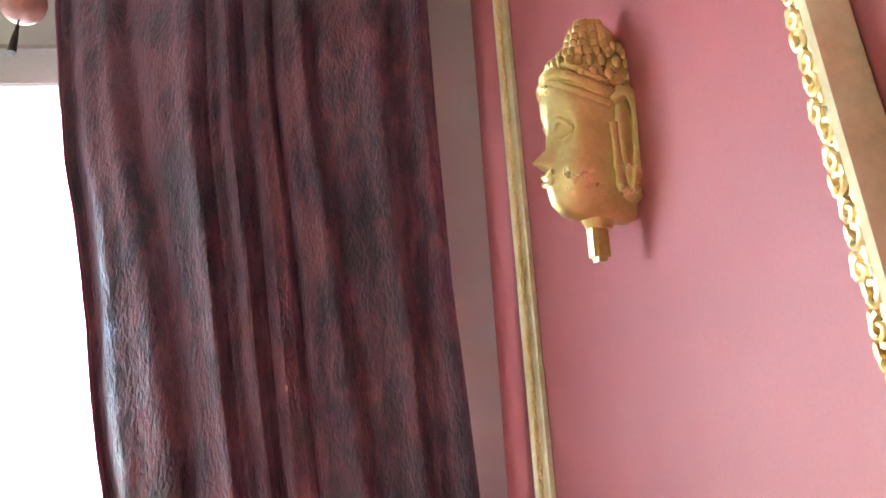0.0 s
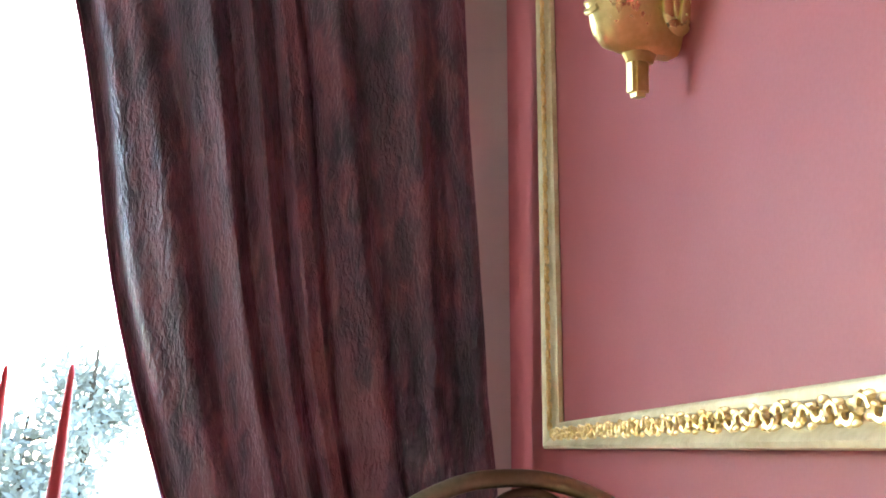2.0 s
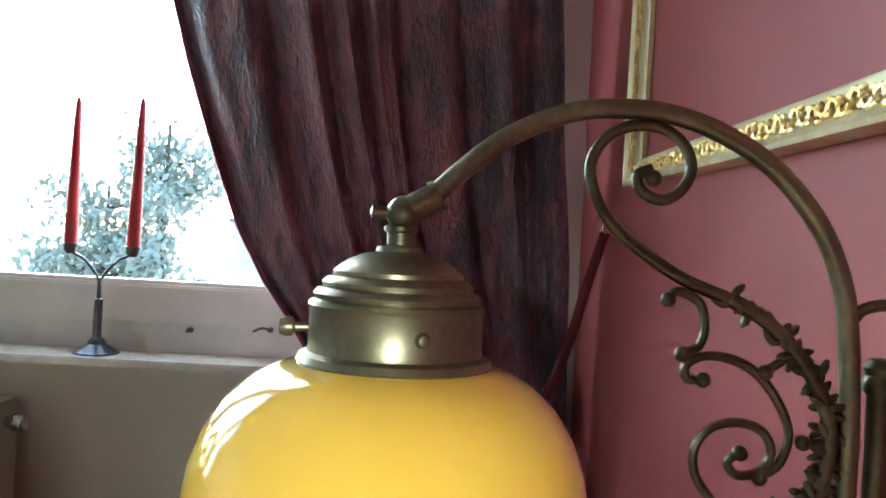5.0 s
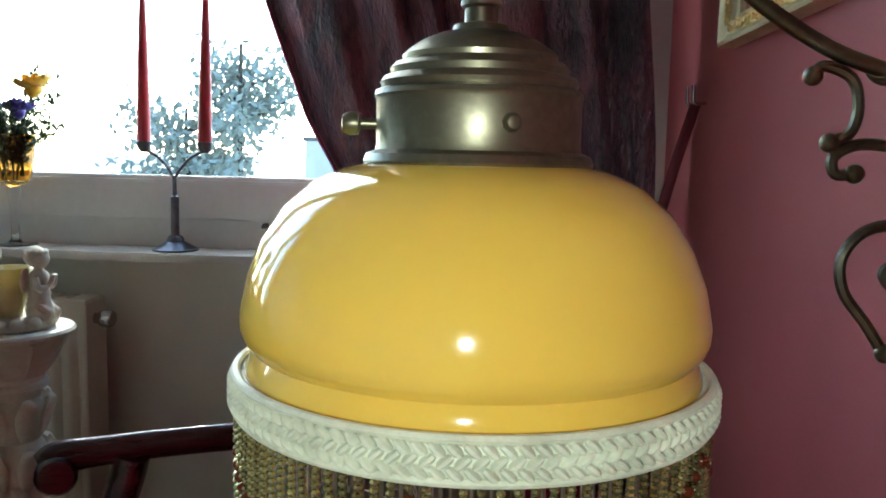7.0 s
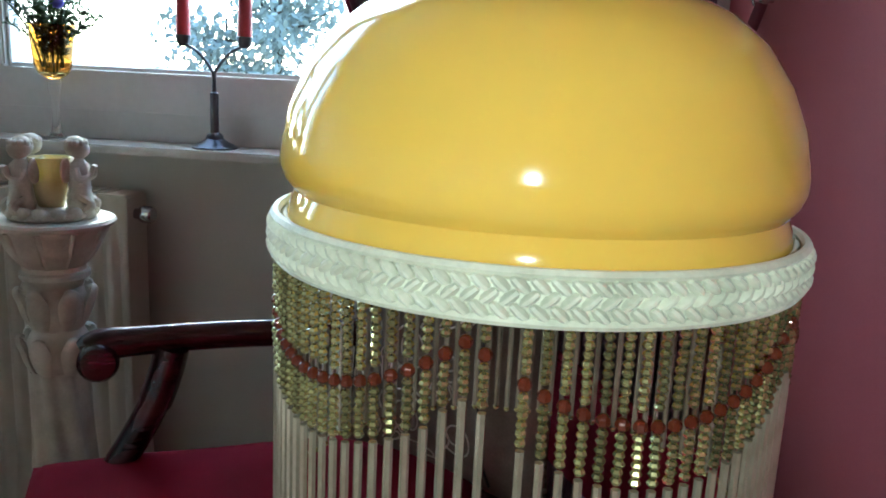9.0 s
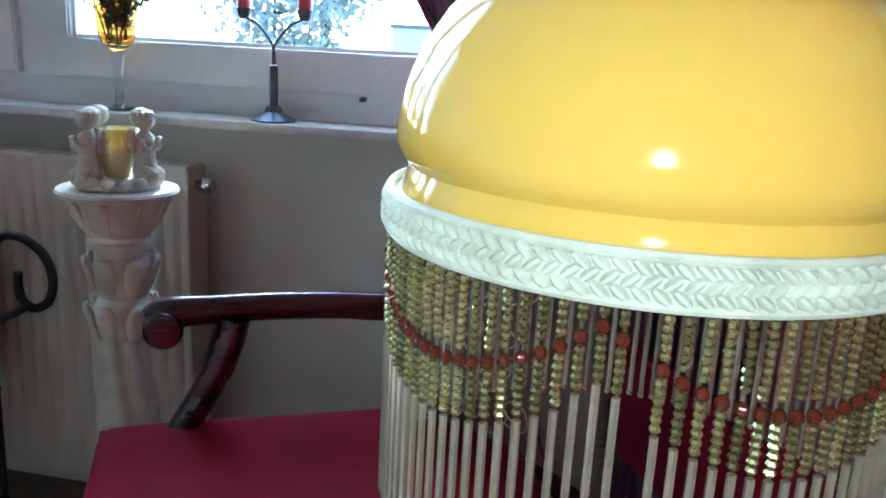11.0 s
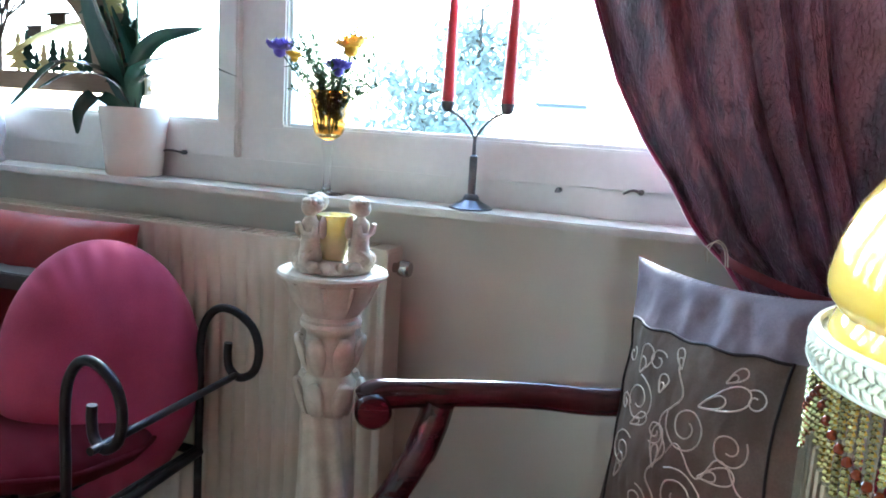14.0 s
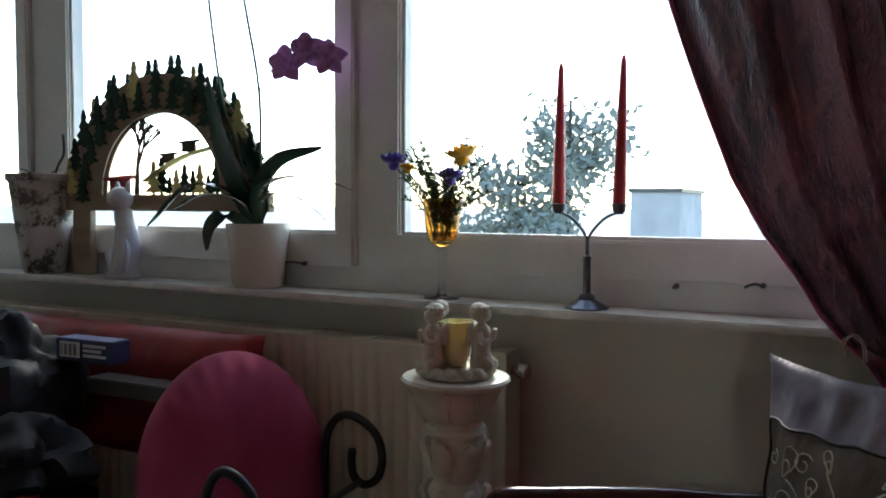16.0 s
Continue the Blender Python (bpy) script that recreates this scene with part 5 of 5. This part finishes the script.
def candelabrum():
    x, y = -0.767, 1.765
    c = thing("candelabrum", (x, y, SILL), "dark steel two-armed candle holder on the sill", "candle holder", rz=-12)
    bm = B()
    lathe(bm, [(0, 0), (0.046, 0), (0.047, 0.003), (0.040, 0.007), (0.028, 0.013), (0.018, 0.019), (0.0165, 0.026), (0.012, 0.031), (0, 0.031)], 40)
    part("base", bm, M_STEEL, c)
    bm = B()
    lathe(bm, [(0, 0.03), (0.0085, 0.03), (0.0085, 0.111), (0.0045, 0.114), (0.004, 0.155), (0, 0.157)], 18)
    part("stem", bm, M_STEEL, c)
    for s in (-1, 1):
        bm = B()
        tube(bm, spline([(0, 0, 0.148), (s * 0.016, 0, 0.170), (s * 0.040, 0, 0.192), (s * 0.064, 0, 0.203), (s * 0.0725, 0, 0.206)], 6), 0.0032, 10)
        arm = part("arm", bm, M_STEEL, c)
        bm = B()
        lathe(bm, [(0, 0.200), (0.008, 0.201), (0.013, 0.208), (0.0165, 0.222), (0.0150, 0.223), (0.012, 0.215), (0, 0.214)], 22, (s * 0.0725, 0, 0))
        part("cup", bm, M_STEEL, arm)
    for s in (-1, 1):
        bm = B()
        lathe(bm, [(0, 0), (0.0142, 0.0), (0.0142, 0.02), (0.0125, 0.10), (0.0098, 0.20), (0.0060, 0.297), (0.0030, 0.310), (0, 0.312)], 22)
        tube(bm, [(0, 0, 0.311), (0.001, 0, 0.320)], 0.0008, 5)
        k = part("taper_candle", bm, M_WAX)
        m = c.matrix_basis @ Matrix.Translation((s * 0.0725, 0, 0.2145))
        k.matrix_basis = m @ pose(0, 0, 0, 0, 0.7 + 0.3 * s, 0)
        tagged(k, "tall red tapered candle in the steel holder", "candle", "candles of the candelabrum")


candelabrum()


def flower(bm, c, r, n, mi, seed, cup=0.5):
    rng = random.Random(seed)
    for ring, k in ((1.0, n), (0.7, n - 2), (0.4, max(4, n - 4))):
        for i in range(k):
            a = 2 * math.pi * (i + 0.4 * ring) / k + rng.uniform(-0.15, 0.15)
            tilt = (1 - ring) * 70 + 20 * cup + rng.uniform(-12, 12)
            m = Matrix.Translation(c) @ pose(0, 0, 0, 0, 0, math.degrees(a)) @ pose(0, 0, 0, 0, -tilt, 0)

            def f(u, v):
                x = r * ring * u * (0.85 + 0.15 * rng.random() * 0)
                w = r * 0.45 * ring * math.sin(math.pi * (0.15 + 0.8 * u)) * (2 * v - 1)
                return m @ Vector((x, w, 0.25 * r * u * u + 0.12 * r * (2 * v - 1) ** 2 + 0.06 * r * math.sin(9 * v + 5 * u)))
            sheet(bm, f, 5, 5, mi)
    return bm


def leaf(bm, pts, w, mi=0, fold=0.25, across=None):
    """A strap leaf along a path, widest in the middle, folded along its rib."""
    p = spline(pts, 6)
    n = len(p) - 1
    rows = []
    for i, q in enumerate(p):
        d = (p[min(i + 1, n)] - p[max(i - 1, 0)]).normalized()
        side = Vector(across) - d * d.dot(Vector(across)) if across else d.cross(Vector((0, 0, 1)))
        side = side.normalized() if side.length > 1e-3 else Vector((1, 0, 0))
        up = side.cross(d)
        t = i / n
        ww = w * (math.sin(math.pi * min(1, 0.10 + 0.88 * t)) ** 0.6) * (1 - 0.25 * t)
        rows.append([bm.verts.new(q + side * ww * s + up * abs(s) * ww * fold + up * (0.0012 if k else 0)) for k in (0,) for s in (-1, -0.5, 0, 0.5, 1)])
    for a, b in zip(rows, rows[1:]):
        for i in range(4):
            bm.faces.new((a[i], a[i + 1], b[i + 1], b[i])).material_index = mi
    return bm


def bouquet():
    x, y = -1.120, 1.772
    v = thing("glass_vase", (x, y, SILL), "amber glass goblet vase on a clear stem", "vase")
    bm = B()
    lathe(bm, [(0, 0), (0.043, 0), (0.043, 0.002), (0.014, 0.006), (0.009, 0.014), (0.0075, 0.05), (0.010, 0.09), (0.014, 0.110), (0.013, 0.122), (0, 0.124)], 32)
    part("stem", bm, M_CLEAR, v, "clear glass stem and foot")
    bm = B()
    lathe(bm, [(0, 0.122), (0.016, 0.124), (0.030, 0.134), (0.037, 0.150), (0.040, 0.175), (0.043, 0.205), (0.046, 0.232), (0.0445, 0.232), (0.041, 0.205), (0.038, 0.175), (0.034, 0.152), (0.027, 0.138), (0, 0.130)], 40)
    part("bowl", bm, M_AMBERGLASS, v, "amber glass bowl")
    rng = random.Random(21)
    f = thing("bouquet", (x, y, SILL + 0.135), "small bunch of blue and yellow flowers with fine greenery", "flowers")
    for name, c, r, m, seed in (("blue_bloom", (-0.120, -0.02, 0.180), 0.044, M_IRIS, 1), ("yellow_bloom", (0.050, 0.0, 0.190), 0.050, M_YELLOW, 2), ("blue_bloom", (0.034, -0.030, 0.142), 0.042, M_IRIS, 3), ("yellow_bloom", (-0.085, -0.015, 0.165), 0.026, M_YELLOW, 4)):
        bm = B()
        flower(bm, Vector(c), r, 8, 0, seed)
        ball(bm, c, r * 0.35, 10, 8)
        b = part(name, bm, m, f)
        bm = B()
        tube(bm, spline([(c[0] * 0.15, c[1] * 0.2, 0.0), (c[0] * 0.4, c[1] * 0.5, 0.09), c], 5), 0.002, 6)
        part("stalk", bm, M_STEM, f)
    for k in range(34):
        bm = B()
        a = rng.uniform(0, 6.28)
        sp = rng.uniform(0.3, 1.0)
        tip = Vector((0.165 * sp * math.cos(a), 0.07 * sp * math.sin(a), rng.uniform(0.10, 0.235)))
        path = spline([(0.02 * math.cos(a), 0.02 * math.sin(a), 0.01), Vector((0.3 * tip.x, 0.3 * tip.y, tip.z * 0.55)), tip], 6)
        tube(bm, path, 0.0009, 4)
        for q in path[3:]:
            for s in range(5):
                d = Vector((rng.uniform(-1, 1), rng.uniform(-1, 1), rng.uniform(-0.3, 1))).normalized()
                ball(bm, q + d * 0.009, 0.0055, 5, 3, (1.6, 0.6, 0.22), turn=d.to_track_quat("X", "Z").to_matrix().to_4x4())
        part("greenery", bm, M_FERN, f)


bouquet()


def orchid():
    x, y = -1.668, 1.768
    p = thing("flower_pot", (x, y, SILL), "white glazed ceramic pot with an orchid", "pot")
    bm = B()
    lathe(bm, [(0, 0), (0.064, 0), (0.068, 0.004), (0.072, 0.05), (0.079, 0.12), (0.084, 0.162), (0.0835, 0.168), (0.080, 0.168), (0.077, 0.150), (0.070, 0.05), (0, 0.04)], 48)
    part("pot", bm, M_POT, p)
    bm = B()
    lathe(bm, [(0, 0.138), (0.05, 0.141), (0.0765, 0.137)], 32)
    part("soil", bm, M_BARK, p)
    o = thing("orchid", (x, y, SILL + 0.14), "violet orchid with dark strap leaves in the white pot", "plant")
    leaves = [([(0, 0, 0.02), (-0.035, -0.02, 0.12), (-0.095, -0.03, 0.25), (-0.145, -0.03, 0.42)], 0.046, (1, -0.3, 0.3)),
              ([(0, 0, 0.02), (0.03, -0.03, 0.12), (0.10, -0.04, 0.19), (0.236, -0.04, 0.218)], 0.027, (-0.2, -0.4, 0.9)),
              ([(0, 0, 0.02), (0.04, -0.04, 0.115), (0.184, -0.05, 0.147), (0.335, -0.05, 0.112)], 0.024, None),
              ([(0, 0, 0.02), (0.05, -0.05, 0.085), (0.148, -0.06, 0.103), (0.27, -0.07, 0.040)], 0.018, None),
              ([(0, 0, 0.02), (-0.05, -0.03, 0.10), (-0.20, -0.04, 0.125), (-0.355, -0.05, 0.015)], 0.032, None),
              ([(0, 0, 0.02), (-0.03, -0.05, 0.09), (-0.14, -0.06, 0.10), (-0.25, -0.06, 0.06)], 0.022, None),
              ([(0, -0.03, 0.02), (-0.07, -0.05, 0.05), (-0.115, -0.062, 0.015), (-0.122, -0.064, -0.045)], 0.024, (0.7, 0.5, 0)),
              ([(0, 0, 0.02), (0.02, 0.0, 0.08), (-0.005, -0.01, 0.16), (-0.06, -0.01, 0.27)], 0.020, (1, 0, 0.2))]
    for pts, w, across in leaves:
        bm = B()
        leaf(bm, pts, w * (1.1 if w > 0.04 else 0.9), across=across)
        part("leaf", bm, M_LEAF, o)
    for pts in ([(0.0, 0.0, 0), (-0.06, 0.0, 0.20), (-0.122, 0.0, 0.366), (-0.165, 0, 0.62), (-0.19, 0, 0.85)], [(0.01, 0, 0), (0.010, 0, 0.20), (0.004, 0, 0.387), (-0.041, 0, 0.608), (-0.09, 0, 0.85)]):
        bm = B()
        tube(bm, spline(pts, 8), 0.0035, 8)
        part("flower_spike", bm, M_STEM, o)
    bm = B()
    tube(bm, spline([(0.005, 0, 0.37), (0.04, -0.01, 0.41), (0.10, -0.02, 0.44), (0.18, -0.02, 0.46), (0.26, -0.02, 0.44)], 6), 0.002, 6)
    part("flower_stalk", bm, M_STEM, o)
    for c, r, s in (((0.125, -0.03, 0.430), 0.050, 1), ((0.190, -0.03, 0.455), 0.050, 2), ((0.255, -0.03, 0.435), 0.046, 3)):
        bm = B()
        rng = random.Random(s)
        for k in range(5):
            a = 2 * math.pi * k / 5 + rng.uniform(-0.2, 0.2) + 0.3
            m = Matrix.Translation(c) @ pose(0, 0, 0, 90, 0, 20) @ pose(0, 0, 0, 0, 0, math.degrees(a))
            sheet(bm, lambda u, v: m @ Vector((r * u, r * 0.42 * math.sin(math.pi * (0.1 + 0.85 * u)) * (2 * v - 1), 0.012 * math.sin(3 * u) + 0.008 * (2 * v - 1) ** 2)), 6, 5)
        ball(bm, (c[0], c[1] - 0.008, c[2] - 0.006), 0.008, 8, 6)
        part("bloom", bm, M_ORCHID, o, "violet orchid bloom")


orchid()


def fir(bm, x, z, h, y, t, mi):
    """A flat cut-out fir: tiers of drooping boughs with real thickness."""
    pts = []
    for k in range(4):
        zz = z + h * (1 - 0.02 - 0.24 * k)
        w = h * (0.10 + 0.095 * k)
        pts += [(w * 0.25 + 0.002, zz), (w, zz - h * 0.20)]
    out = [(0.0, z + h)] + pts + [(h * 0.05, z + h * 0.06), (h * 0.05, z)]
    ring = [(x + a, b) for a, b in out] + [(x - a, b) for a, b in out[::-1][:-1]]
    fa = [bm.verts.new((a, y - t / 2, b)) for a, b in ring]
    fb = [bm.verts.new((a, y + t / 2, b)) for a, b in ring]
    bm.faces.new(fa).material_index = mi
    bm.faces.new(fb[::-1]).material_index = mi
    for i in range(len(ring)):
        j = (i + 1) % len(ring)
        bm.faces.new((fa[j], fa[i], fb[i], fb[j])).material_index = mi


def light_arch():
    x, y, z = -2.05, 1.795, SILL
    c = thing("candle_arch", (x, y, z), "carved wooden candle arch with fir trees and a winter village", "decoration")
    rx, rz, zb = 0.375, 0.345, 0.245   # half width, rise and foot of the arch
    bm = B()
    box(bm, -0.405, -0.012, 0.197, 0.405, 0.012, zb, 0.002)
    for s in (-1, 1):
        box(bm, s * 0.33 - 0.04, -0.011, 0, s * 0.33 + 0.04, 0.011, 0.197, 0.002)
    part("base_board", bm, M_PLYWOOD, c, smooth=False)
    bm = B()
    n = 40
    for (ya, yb) in ((-0.012, -0.006), (0.006, 0.012)):
        outer = [(rx * math.cos(math.pi * i / n), zb + rz * math.sin(math.pi * i / n)) for i in range(n + 1)]
        inner = [(rx * 0.63 * math.cos(math.pi * i / n), zb + rz * 0.68 * math.sin(math.pi * i / n)) for i in range(n + 1)]
        vs = [[bm.verts.new((a, yy, b)) for a, b in line] for line in (outer, inner) for yy in (ya, yb)]
        for i in range(n):
            bm.faces.new((vs[0][i], vs[0][i + 1], vs[2][i + 1], vs[2][i]))
            bm.faces.new((vs[1][i], vs[3][i], vs[3][i + 1], vs[1][i + 1]))
            bm.faces.new((vs[0][i], vs[1][i], vs[1][i + 1], vs[0][i + 1]))
            bm.faces.new((vs[2][i], vs[2][i + 1], vs[3][i + 1], vs[3][i]))
    bmesh.ops.recalc_face_normals(bm, faces=bm.faces)
    part("arch_band", bm, M_PLYWOOD, c, smooth=False)
    rng = random.Random(6)
    for i in range(27):
        a = math.pi * (i + 0.2) / 26.4
        h = rng.uniform(0.085, 0.125)
        bx_, bz_ = rx * 1.0 * math.cos(a), zb + rz * 0.97 * math.sin(a) - 0.050
        bm = B()
        fir(bm, bx_, bz_, h, -0.015 if i % 2 else 0.0, 0.005, 0)
        part("fir_tree", bm, M_GREENPLY if i % 5 else M_GREENPALE, c, smooth=False)
    for i in range(15):
        a = math.pi * (i + 0.5) / 15
        bm = B()
        fir(bm, rx * 0.84 * math.cos(a), zb + rz * 0.86 * math.sin(a) - 0.055, rng.uniform(0.07, 0.10), -0.019, 0.004, 0)
        part("fir_tree", bm, M_GREENPLY, c, smooth=False)
    for i in range(9):
        bm = B()
        fir(bm, -0.03 + 0.030 * i, zb, rng.uniform(0.05, 0.11), 0.002 * (i % 3), 0.004, 0)
        part("fir_tree", bm, M_GREENPLY if i % 3 else M_GREENPALE, c, smooth=False)
    # bare tree
    bm = B()

    def branch(p, d, l, w, k):
        q = p + d * l
        tube(bm, [p, q], [w, w * 0.7], 6)
        if k:
            for _ in range(3):
                e = Vector((d.x + rng.uniform(-0.9, 0.9), 0, d.z + rng.uniform(-0.35, 0.5))).normalized()
                branch(q, e, l * 0.68, w * 0.68, k - 1)
    branch(Vector((-0.10, 0, zb)), Vector((0.06, 0, 1)), 0.085, 0.008, 4)
    part("bare_tree", bm, M_DARKPLY, c)
    # hill road and houses
    bm = B()
    tube(bm, spline([(-0.06, 0, 0.285), (0.02, 0, 0.325), (0.10, 0, 0.355), (0.20, 0, 0.375)], 5), 0.018, 8, flat=0.25, up=(0, 0, 1))
    part("hill", bm, M_GREENPALE, c)
    for hx, hz, s, m in ((-0.17, zb, 0.085, M_REDPLY), (0.03, 0.335, 0.045, M_DARKPLY), (0.11, 0.365, 0.050, M_DARKPLY)):
        bm = B()
        box(bm, hx - s / 2, -0.004, hz, hx + s / 2, 0.004, hz + s * 0.55, 0.001)
        tube(bm, [(hx - s * 0.7, 0, hz + s * 0.55), (hx + s * 0.7, 0, hz + s * 0.62)], s * 0.16, 6, flat=0.5)
        part("house", bm, m, c, smooth=False)


light_arch()

# white porcelain animal
bm = B()
lathe(bm, [(0, 0), (0.045, 0), (0.047, 0.008), (0.040, 0.014), (0.034, 0.03), (0.038, 0.06), (0.034, 0.10), (0.028, 0.14), (0.026, 0.17), (0.022, 0.19), (0, 0.195)], 24)
for v in bm.verts:
    v.co.x += 0.022 * math.sin(v.co.z * 16)
ball(bm, (0.004, -0.008, 0.215), 0.033, 16, 12, (0.9, 1.15, 1))
for s in (-1, 1):
    ball(bm, (0.004 + s * 0.020, 0.002, 0.245), 0.014, 8, 6, (0.6, 0.5, 1.3))
tube(bm, spline([(0.03, -0.02, 0.11), (0.05, -0.03, 0.07), (0.045, -0.035, 0.02)], 5), 0.012, 8)
tube(bm, spline([(-0.03, 0.02, 0.02), (-0.06, 0.02, 0.03), (-0.07, 0.01, 0.07)], 5), 0.010, 8)
st = part("porcelain_figurine", bm, M_PORCELAIN)
st.matrix_basis = pose(-2.165, 1.752, SILL) @ Matrix.Scale(1.08, 4)
tagged(st, "white porcelain animal figurine on the sill", "figurine")


def stone_pot():
    x, y = -2.53, 1.765
    p = thing("planter", (x, y, SILL), "mottled grey stone planter with a straggly plant", "pot")
    bm = B()
    lathe(bm, [(0, 0), (0.055, 0), (0.062, 0.01), (0.080, 0.14), (0.098, 0.285), (0.106, 0.290), (0.106, 0.308), (0.097, 0.310), (0.086, 0.26), (0, 0.25)], 40)
    part("pot", bm, M_MARBLEPOT, p)
    rng = random.Random(3)
    for k in range(16):
        bm = B()
        a = rng.uniform(0, 6.28)
        l = rng.uniform(0.05, 0.11)
        leaf(bm, [(0, 0, 0.245), (0.3 * l * math.cos(a), 0.3 * l * math.sin(a), 0.245 + l * 0.6), (0.8 * l * math.cos(a), 0.8 * l * math.sin(a), 0.245 + l * 0.8)], 0.006)
        part("leaf", bm, M_LEAF if k % 3 else M_FERN, p)
    bm = B()
    tube(bm, spline([(0.03, 0, 0.245), (0.07, 0, 0.33), (0.10, 0, 0.37), (0.098, 0, 0.43)], 5), 0.004, 6)
    part("twig", bm, M_BARK, p)


stone_pot()

# ---- near the lamp: dish rim and milky bottle behind the fringe ----
bm = B()
lathe(bm, [(0, 0), (0.05, 0.0), (0.09, 0.010), (0.125, 0.026), (0.132, 0.034), (0.129, 0.036), (0.09, 0.016), (0.05, 0.006), (0, 0.006)], 56)
dish = part("white_dish", bm, M_POT)
dish.matrix_basis = pose(-0.045, 0.475, 0.7355)
tagged(dish, "shallow white dish on the side table", "dish")
bm = B()
lathe(bm, [(0, 0), (0.030, 0), (0.033, 0.006), (0.033, 0.075), (0.028, 0.092), (0.014, 0.102), (0.013, 0.118), (0.016, 0.120), (0.016, 0.130), (0, 0.132)], 28)
bt = part("milk_bottle", bm, M_MILK)
bt.matrix_basis = pose(0.03, 0.50, 0.7425)
tagged(bt, "small pale blue milky glass bottle", "bottle")

# ---- hanging glass ornament with a tassel ----
orn = thing("pendant_ornament", (-0.858, 1.50, 2.654), "rose glass ball hung from the ceiling with a brown tassel", "pendant")
bm = B()
ball(bm, (0, 0, 0), 0.052, 28, 18)
lathe(bm, [(0, 0.048), (0.014, 0.050), (0.014, 0.062), (0, 0.064)], 16)
part("glass_ball", bm, M_SHADEPINK, orn)
bm = B()
tube(bm, [(0, 0, 0.06), (0, 0, 3.05 - 2.654)], 0.0015, 6)
part("cord", bm, M_TASSEL, orn)
bm = B()
lathe(bm, [(0, -0.05), (0.002, -0.052), (0.002, -0.066), (0.005, -0.070), (0.004, -0.078), (0.007, -0.10), (0.010, -0.145), (0, -0.146)], 14)
part("tassel", bm, M_TASSEL, orn)


# ---- outside ----
# ground out to the horizon, its colour lightened to stand in for haze
bm = B()
sheet(bm, lambda u, v: Vector((-3000 + 6000 * u, 6 + 3000 * v * v, -7.0)), 20, 20)
setting("ground", bm, M_HAZEGROUND, "ground far below the window, paled for haze")


def tree(x, y, z, h, r, seed, name="tree"):
    t = thing(name, (x, y, z), "leafy tree with a broken open crown", "tree", "trees outside")
    rng = random.Random(seed)
    bm = B()
    limbs = []
    tube(bm, spline([(0, 0, 0), (0.1, 0, h * 0.3), (-0.1, 0.1, h * 0.6), (0, 0, h * 0.95)], 5), [0.22 - 0.011 * i for i in range(16)], 8)
    for k in range(16):
        zz = h * rng.uniform(0.3, 0.9)
        a = rng.uniform(0, 6.28)
        l = r * (1.1 - 0.6 * zz / h)
        e = Vector((l * math.cos(a), l * math.sin(a), zz + l * 0.35))
        tube(bm, spline([(0, 0, zz), (0.5 * e.x, 0.5 * e.y, zz + 0.1 * l), e], 4), [0.08 - 0.008 * i for i in range(9)], 6)
        limbs.append((Vector((0, 0, zz)), e))
    part("trunk", bm, M_BARK, t)
    vs, fs = [], []
    for a, e in limbs:
        for _ in range(210):
            q = a.lerp(e, rng.uniform(0.35, 1.1)) + Vector((rng.gauss(0, 0.45), rng.gauss(0, 0.45), rng.gauss(0, 0.35)))
            s = rng.uniform(0.10, 0.22)
            d1 = Vector((rng.gauss(0, 1), rng.gauss(0, 1), rng.gauss(0, 1))).normalized()
            d2 = d1.orthogonal().normalized()
            i = len(vs)
            vs += [q - d1 * s, q + d2 * s * 0.5, q + d1 * s, q - d2 * s * 0.5]
            fs.append((i, i + 1, i + 2, i + 3))
    me = bpy.data.meshes.new("crown")
    me.from_pydata([tuple(v) for v in vs], [], fs)
    me.materials.append(M_HAZELEAF)
    cr = new("crown", me)
    cr.parent = t


tree(-9.2, 26.5, -7, 12.4, 2.3, 1)
tree(-11.3, 27.0, -7, 10.2, 2.6, 2)
house = thing("outbuilding", (-9.6, 43, -7), "pale flat-roofed building beyond the trees", "building")
bm = B()
box(bm, -1.0, -3, 0, 1.4, 3, 8.9)
part("wall", bm, M_CONCRETE, house, smooth=False)
bm = B()
box(bm, -1.1, -3.1, 8.9, 1.5, 3.1, 9.1)
part("roof", bm, M_GREY, house, smooth=False)
